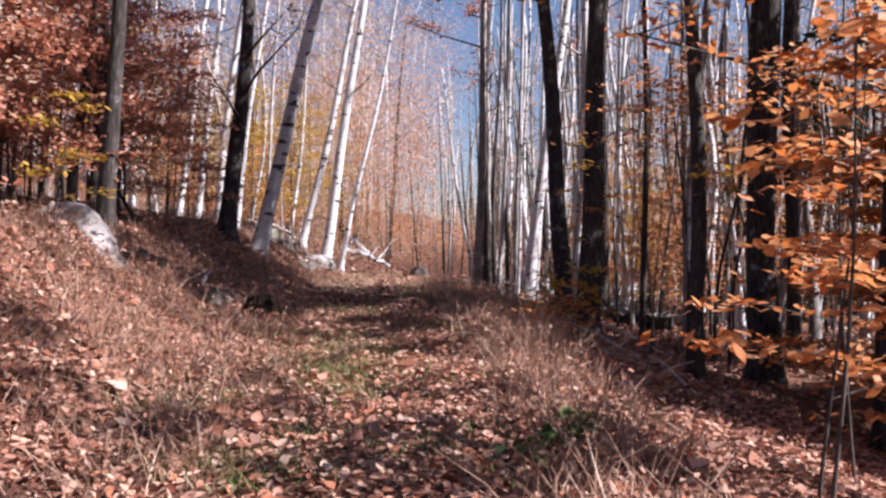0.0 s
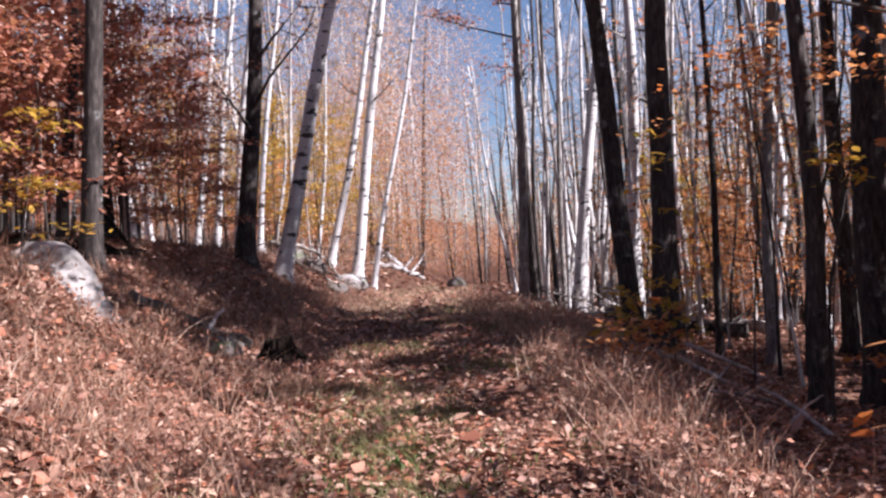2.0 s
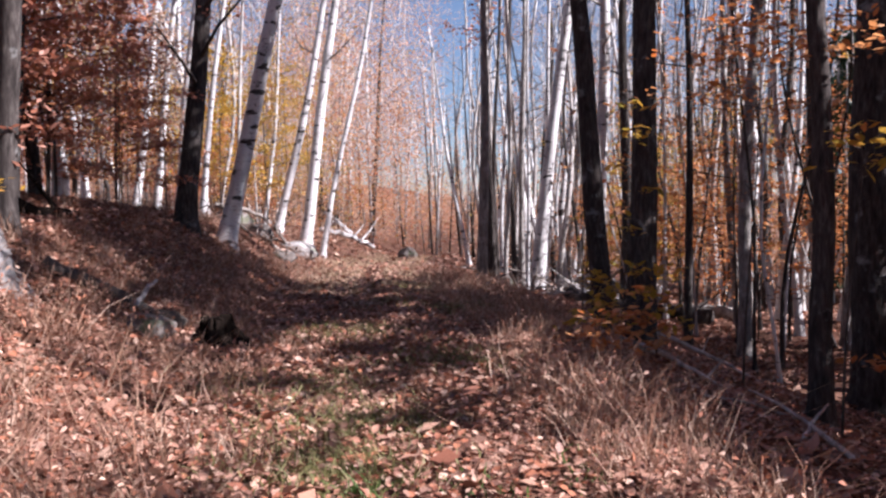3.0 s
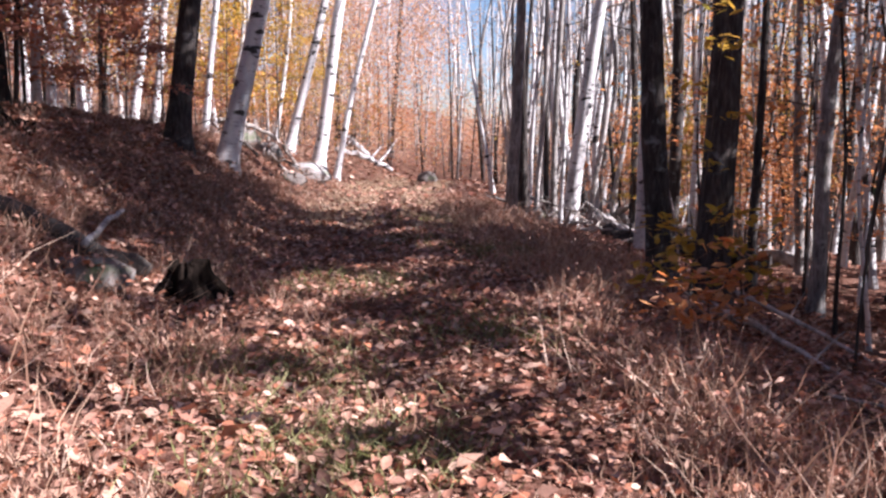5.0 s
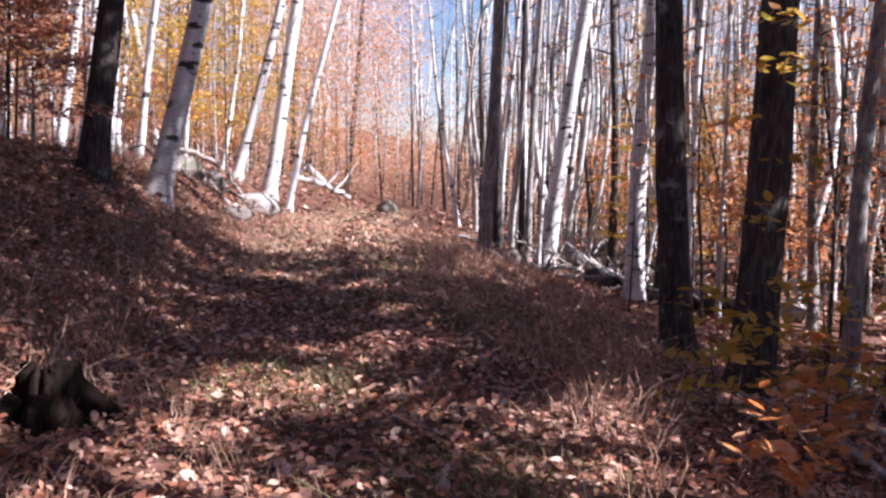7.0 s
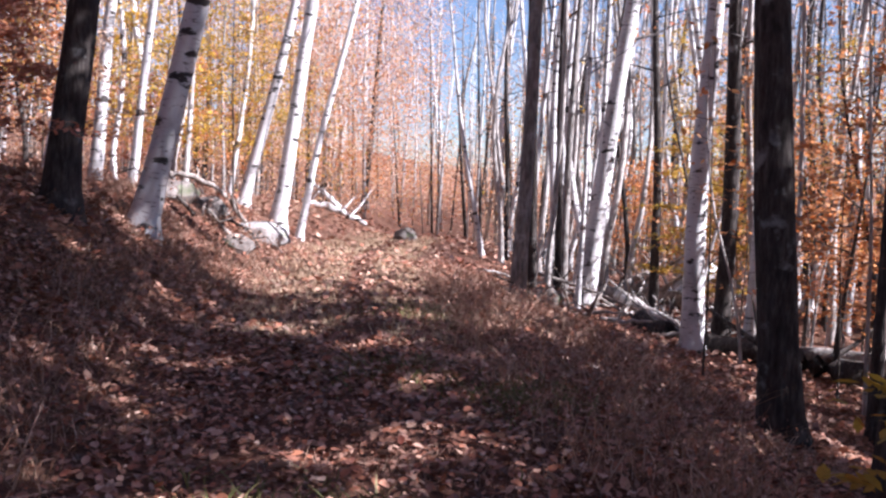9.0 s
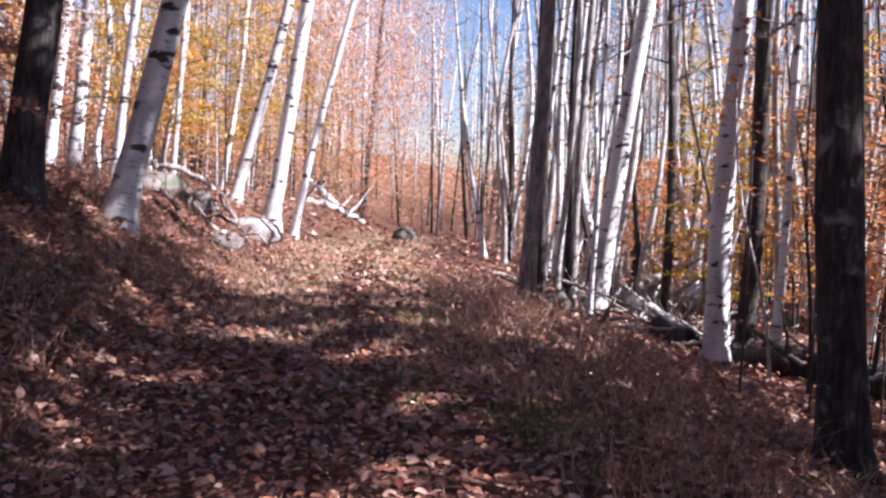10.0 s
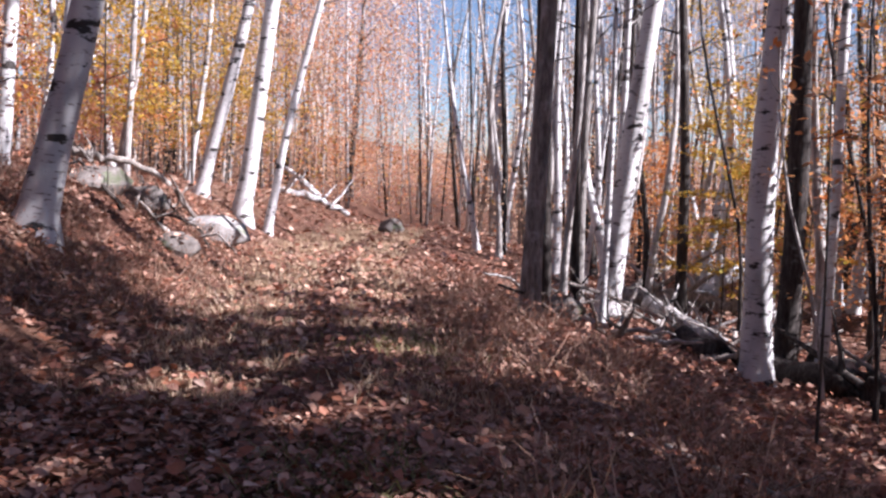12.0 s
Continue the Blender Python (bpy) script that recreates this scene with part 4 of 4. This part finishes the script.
fallen("log", [(-5.2, 47.9, 0.1), (-4.1, 48.4, 0.2), (-2.8, 49.4, 0.25)], 0.17, 0.1, M_BIRCH, 608, "bright white fallen birch log with upturned limbs", twigs=5)
fallen("branch", [(-5.0, 48.0, 1.0), (-4.5, 48.3, 0.75), (-3.8, 48.8, 0.35)], 0.06, 0.1, M_BIRCH, 609, "white limb slanting over a birch log", "branch", twigs=2)
fallen("log", [(5.75, 34.4, 0.12), (6.5, 35.3, 0.45), (7.4, 36.4, 0.85)], 0.2, 0.17, M_BIRCH, 610, "sunlit white log leaning on brush", twigs=2)
fallen("log", [(3.9, 33.5, 0.22), (5.1, 33.5, 0.25), (6.3, 33.3, 0.2)], 0.2, 0.16, M_DEAD, 611, "weathered brown log lying crosswise", twigs=4)
fallen("log", [(3.2, 28.8, 0.5), (3.5, 28.0, 0.3), (3.85, 27.2, 0.12)], 0.12, 0.15, M_PALE, 612, "peeling pale log sloping to the ground", twigs=3)
fallen("log", [(3.0, 26.3, 0.1), (3.9, 25.4, 0.2), (4.7, 24.4, 0.15), (5.6, 23.6, 0.15)], 0.15, 0.19, M_DARK, 613, "dark rotting log on the slope", twigs=3)
fallen("log", [(4.5, 25.6, 0.3), (5.2, 24.9, 0.2), (6.4, 24.4, 0.12)], 0.1, 0.14, M_GREY, 614, "grey log lying over a dark one", twigs=3)
fallen("branch", [(1.5, 27.6, 0.5), (2.4, 27.4, 0.42), (3.3, 27.3, 0.3)], 0.035, 0.02, M_DEAD, 615, "thin broken branch in the brush", "branch", twigs=3)
fallen("branch", [(2.2, 26.5, 0.05), (2.5, 27.0, 0.35), (2.75, 27.5, 0.7)], 0.03, 0.02, M_DEAD, 616, "broken stick standing out of the brush", "branch", twigs=2)
fallen("branch", [(1.0, 19.6, 0.05), (1.5, 19.1, 0.05), (1.9, 18.6, 0.04)], 0.02, 0.012, M_DEAD, 617, "small fallen stick among leaves", "branch", twigs=1, sides=6)
fallen("log", [(4.6, 36.0, 0.1), (5.6, 36.8, 0.6), (6.4, 37.6, 1.0)], 0.09, 0.07, M_DEAD, 618, "slanting bleached pole in the brush", twigs=2)
_rs = np.random.RandomState(89)
for _k in range(16):
    _x, _y, _a = -5.6 + 1.9 * _rs.rand(), 27.2 + 3.4 * _rs.rand(), _rs.rand() * 6.28
    _l = 0.5 + 0.8 * _rs.rand()
    fallen("branch", [(_x, _y, 0.05), (_x + _l * 0.5 * math.cos(_a), _y + _l * 0.5 * math.sin(_a), 0.15 + 0.2 * _rs.rand()), (_x + _l * math.cos(_a), _y + _l * math.sin(_a), 0.1 + 0.45 * _rs.rand())],
           0.02 + 0.03 * _rs.rand(), 0.012, (M_DEAD, M_TWIG, M_DARK)[_k % 3], 680 + _k, "broken branch among the rocks on the bank", "branch", twigs=1, sides=6)["group"] = "branches among the rocks"
_rs = np.random.RandomState(88)
for _k in range(52):
    _x, _y, _a = 1.3 + 3.6 * _rs.rand(), 25.6 + 5.0 * _rs.rand(), _rs.rand() * 6.28
    _l = 0.5 + 1.0 * _rs.rand()
    fallen("branch", [(_x, _y, 0.05), (_x + _l * 0.5 * math.cos(_a), _y + _l * 0.5 * math.sin(_a), 0.12 + 0.2 * _rs.rand()), (_x + _l * math.cos(_a), _y + _l * math.sin(_a), 0.1 + 0.5 * _rs.rand())],
           0.02 + 0.035 * _rs.rand(), 0.015, (M_DEAD, M_PALE, M_DARK)[_k % 3], 620 + _k, "broken branch in a heap of brush", "branch", twigs=1, sides=6)["group"] = "brush heap beside the trail"


def stump(x, y, r, tall, seed, label):
    rs = np.random.RandomState(seed)
    ob = tagged(new("tree_stump"), label, "stump")
    v, f = [], []
    n, m = 56, 12
    o = Vector(rs.rand(3) * 30)
    for lvl in range(m + 1):
        u = lvl / m
        for i in range(n):
            a = 6.2832 * i / n
            q = r * (1.6 - 1.0 * u ** 0.6 - (0.35 if lvl == m else 0))
            w = noise.noise(Vector((math.cos(a) * 2.2, math.sin(a) * 2.2, u * 0.8)) + o) * 0.45 + noise.noise(Vector((math.cos(a) * 7, math.sin(a) * 7, u * 2)) + o) * 0.4 + noise.noise(Vector((math.cos(a) * 15, math.sin(a) * 15, u * 5)) + o) * 0.22
            v.append((q * (1 + w) * math.cos(a), q * (1 + w) * math.sin(a), tall * (u * (1 + 0.5 * w) - 0.15)))
    for lvl in range(m):
        for i in range(n):
            j = (i + 1) % n
            f.append((lvl * n + i, lvl * n + j, lvl * n + n + j, lvl * n + n + i))
    v.append((0, 0, tall * 0.6))
    f += [(m * n + i, m * n + (i + 1) % n, (m + 1) * n) for i in range(n)]
    part("stump_body", v, f, M_SHADED_ROT, ob)
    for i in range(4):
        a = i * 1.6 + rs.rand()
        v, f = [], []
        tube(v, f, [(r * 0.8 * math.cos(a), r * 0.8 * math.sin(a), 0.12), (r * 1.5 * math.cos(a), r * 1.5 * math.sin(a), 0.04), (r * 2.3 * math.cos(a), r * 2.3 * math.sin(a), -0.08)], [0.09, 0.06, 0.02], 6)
        part("root", v, f, M_SHADED_ROT, ob)
    ob.location = (x, y, on_ground(x, y))


stump(-2.6, 13.6, 0.2, 0.33, 3, "rotten stump beside the trail, shade put into its near-black wood")


# ---- ground cover ----
def blades(name, places, tall, width, mat, rs, lean=0.35):
    n = len(places)
    c = np.asarray(places, float)
    h = (np.asarray(tall, float) * np.ones(n))[:, None]
    a = rs.rand(n) * 6.2832
    side = np.stack([np.cos(a), np.sin(a), 0 * a], -1) * width * (0.6 + 0.8 * rs.rand(n, 1))
    tip = np.concatenate([rs.randn(n, 2) * lean, np.ones((n, 1))], 1)
    droop = np.concatenate([rs.randn(n, 2) * lean * 0.5, np.zeros((n, 1))], 1)
    v = np.stack([c - side, c + side, c + h * 0.55 * tip + side * 0.8, c + h * 0.55 * tip - side * 0.8, c + h * (tip + droop) * (1, 1, 0.92)], 1).reshape(-1, 3)
    q = np.array([[0, 1, 2], [0, 2, 3], [3, 2, 4]])
    me = bpy.data.meshes.new(name)
    me.vertices.add(n * 5)
    me.vertices.foreach_set("co", v.ravel())
    me.loops.add(n * 9)
    me.loops.foreach_set("vertex_index", (np.arange(n)[:, None, None] * 5 + q).reshape(-1).astype(np.int32))
    me.polygons.add(n * 3)
    me.polygons.foreach_set("loop_start", np.arange(0, n * 9, 3, dtype=np.int32))
    me.polygons.foreach_set("loop_total", np.full(n * 3, 3, dtype=np.int32))
    me.update(calc_edges=True)
    me.materials.append(mat)
    return me


_rs = np.random.RandomState(66)
_y = 34 + 60 * _rs.rand(36000)
_x = (_rs.rand(36000) - 0.5) * 1.5 * _y
_c = np.stack([_x, _y, height(_x, _y) + 5 + 12 * _rs.rand(36000)], -1)[np.abs(_x - 0.03 * _y) > 0.09 * _y * _rs.rand(36000) ** 0.5]
tagged(new("bare_twigs", blades("bare_twigs", _c, 0.9 + 0.8 * _rs.rand(len(_c)), 0.011, M_PALE, _rs, 0.8)), "bare twigs in the tops of the distant woods", "woods", kind="stuff")


def strewn(n, rs, y0, y1, d0, d1, power=1.0):
    y = y0 + (y1 - y0) * rs.rand(n) ** power
    x = path_x(y) + d0 + (d1 - d0) * rs.rand(n)
    return x, y


_rs = np.random.RandomState(5)
for _n, _y0, _y1, _d0, _d1, _s, _pw, _up in ((125000, 1.5, 20, -5.5, 5, 0.058, 1.2, 0.05), (52000, 18, 34, -7, 7, 0.08, 1.2, 0.06), (16000, 32, 58, -16, 16, 0.16, 1.0, 0.08), (14000, 2, 34, -14, -5, 0.11, 1.0, 0.08), (12000, 8, 34, 4.5, 18, 0.11, 1.0, 0.08), (16000, -18, 12, -14, 18, 0.13, 1.0, 0.06), (8000, -4, 9, -6, 6, 0.09, 1.0, 0.05)):
    _x, _y = strewn(_n, _rs, _y0, _y1, _d0, _d1, _pw)
    _ok = ~((_y > 20) & (np.abs(_x - path_x(_y) + 0.3) < 1.5) & (_rs.rand(_n) < 0.3))
    _x, _y, _n = _x[_ok], _y[_ok], int(_ok.sum())
    _c = np.stack([_x, _y, height(_x, _y) + 0.012 + _up * _rs.rand(_n) ** 2], -1)
    tagged(new("leaf_litter", leaf_mesh("leaf_litter", _c, _s * (0.4 + 1.15 * _rs.rand(_n) ** 1.6), M_LITTER, _rs, 0.8, 0.45, 0.75, _s > 0.1)), "brown and pinkish fallen leaves covering the forest ground", "leaf litter", kind="stuff")


def tufts(name, count, per, y0, y1, d0, d1, tall, width, mat, seed, label, lean=0.4, wide=0.12, power=1.0):
    rs = np.random.RandomState(seed)
    x, y = strewn(count, rs, y0, y1, d0, d1, power)
    x, y = np.repeat(x, per) + rs.randn(count * per) * wide, np.repeat(y, per) + rs.randn(count * per) * wide
    k = np.repeat(0.5 + 0.8 * rs.rand(count), per) * (0.5 + 0.8 * rs.rand(count * per))
    c = np.stack([x, y, height(x, y) - 0.02], -1)
    tagged(new(name, blades(name, c, tall * k, width, mat, rs, lean)), label, "grass", kind="stuff")


tufts("dry_grass", 170, 24, 2, 17, 0.8, 2.1, 0.25, 0.0035, M_GRASS, 701, "tan dry grass in tufts along the trail edge")
tufts("dry_grass", 330, 26, 1.5, 16, -5.2, -1.0, 0.24, 0.0035, M_GRASS, 702, "tan dry grass in tufts on the bank")
tufts("dry_grass", 130, 22, 16, 30, 0.8, 3.0, 0.25, 0.004, M_GRASS, 703, "dry grass in the shade by the trail")
tufts("dry_grass", 620, 24, 20, 50, -1.8, -0.5, 0.12, 0.006, M_STRAW, 704, "short dry grass on the sunlit trail")
tufts("dry_grass", 420, 24, 20, 50, 0.0, 1.0, 0.11, 0.006, M_STRAW, 715, "short dry grass along the sunlit trail")
tufts("dry_grass", 300, 24, 2, 16, -1.2, 0.9, 0.11, 0.0035, M_GRASS, 705, "short dry grass between the wheel tracks")
tufts("dry_grass", 300, 30, 24, 48, -5.5, -1.5, 0.2, 0.005, M_GRASS, 708, "dry grass on the sunlit bank")
for _n, _y0, _y1, _d0, _d1, _sd in ((150, 1.8, 13, -5.6, -1.3, 711), (50, 2.5, 16, 0.9, 1.9, 712), (90, 14, 30, -5.0, -2.0, 713), (80, 17, 30, 0.9, 2.8, 714)):
    tufts("dead_weeds", _n, 30, _y0, _y1, _d0, _d1, 0.42, 0.004, M_GRASS, _sd, "tangled dead weeds beside the trail", 0.7, 0.16)
    _rs = np.random.RandomState(_sd)
    _x, _y = strewn(_n, _rs, _y0, _y1, _d0, _d1)
    _x, _y = np.repeat(_x, 45) + _rs.randn(_n * 45) * 0.17, np.repeat(_y, 45) + _rs.randn(_n * 45) * 0.17
    _c = np.stack([_x, _y, height(_x, _y) + 0.03 + 0.28 * _rs.rand(_n * 45)], -1)
    tagged(new("weed_leaves", leaf_mesh("weed_leaves", _c, 0.045 * (0.5 + _rs.rand(_n * 45)), M_LITTER, _rs, 0.2, 0.5, 0.5, True)), "withered brown leaves of dead weeds", "weeds", kind="stuff")
for _k, (_x, _y, _w, _n) in enumerate(((-1.0, 9.2, 0.3, 700), (-0.9, 10.2, 0.35, 700), (-1.5, 11.6, 0.4, 600), (-0.6, 8.0, 0.22, 400), (-0.2, 12.6, 0.35, 500), (-1.3, 14.6, 0.4, 500), (0.1, 17.6, 0.3, 400), (-0.9, 18.6, 0.4, 500), (-1.9, 7.4, 0.3, 400), (-0.4, 22.6, 0.5, 600), (-1.2, 5.6, 0.25, 350))):
    _rs = np.random.RandomState(730 + _k)
    _px, _py = _x + _rs.randn(_n) * _w, _y + _rs.randn(_n) * _w
    tagged(new("green_grass", blades("green_grass", np.stack([_px, _py, height(_px, _py) - 0.01], -1), 0.07 + 0.1 * _rs.rand(_n), 0.005, M_OLIVE, _rs, 0.7)), "patch of short olive grass on the trail", "grass", kind="stuff")
tufts("tall_stems", 26, 4, 6, 13, 0.6, 1.8, 0.6, 0.003, M_GRASS, 706, "tall dry stems standing at the trail edge", 0.3)
tufts("green_plants", 26, 30, 4.5, 9.5, -1.2, 0.9, 0.12, 0.006, M_GREEN, 707, "low green plants among fallen leaves", 0.6, 0.1)
for _x, _y in ((0.86, 6.2), (1.0, 6.6), (0.6, 6.0)):
    _rs = np.random.RandomState(int(_x * 100))
    _c = np.stack([_x + _rs.randn(40) * 0.09, _y + _rs.randn(40) * 0.09, on_ground(_x, _y) + 0.04 + 0.12 * _rs.rand(40)], -1)
    tagged(new("green_plant", leaf_mesh("green_plant", _c, 0.09, M_GREEN, _rs, 0.5, 0.2, 0.7)), "low bright green plant among fallen leaves", "plant", kind="stuff")

# single leaves on the middle of the trail, each a piece of the ground
_rs = np.random.RandomState(9)
_kinds = [leaf_mesh("leaf", [(0, 0, 0)], 0.05 + 0.008 * k, M_LEAF_PIECE, np.random.RandomState(900 + k), 0.85, 0.5, 0.8) for k in range(6)]
for _k in range(300):
    _y = 4.2 + 10.5 * _rs.rand()
    _x = float(path_x(_y)) + _rs.randn() * 0.7
    _o = new("leaf", _kinds[_k % 6])
    _o.parent = ground
    _o.matrix_world = pose(_x, _y, on_ground(_x, _y) + 0.045, _rs.randn() * 14, _rs.randn() * 14, _rs.rand() * 360)
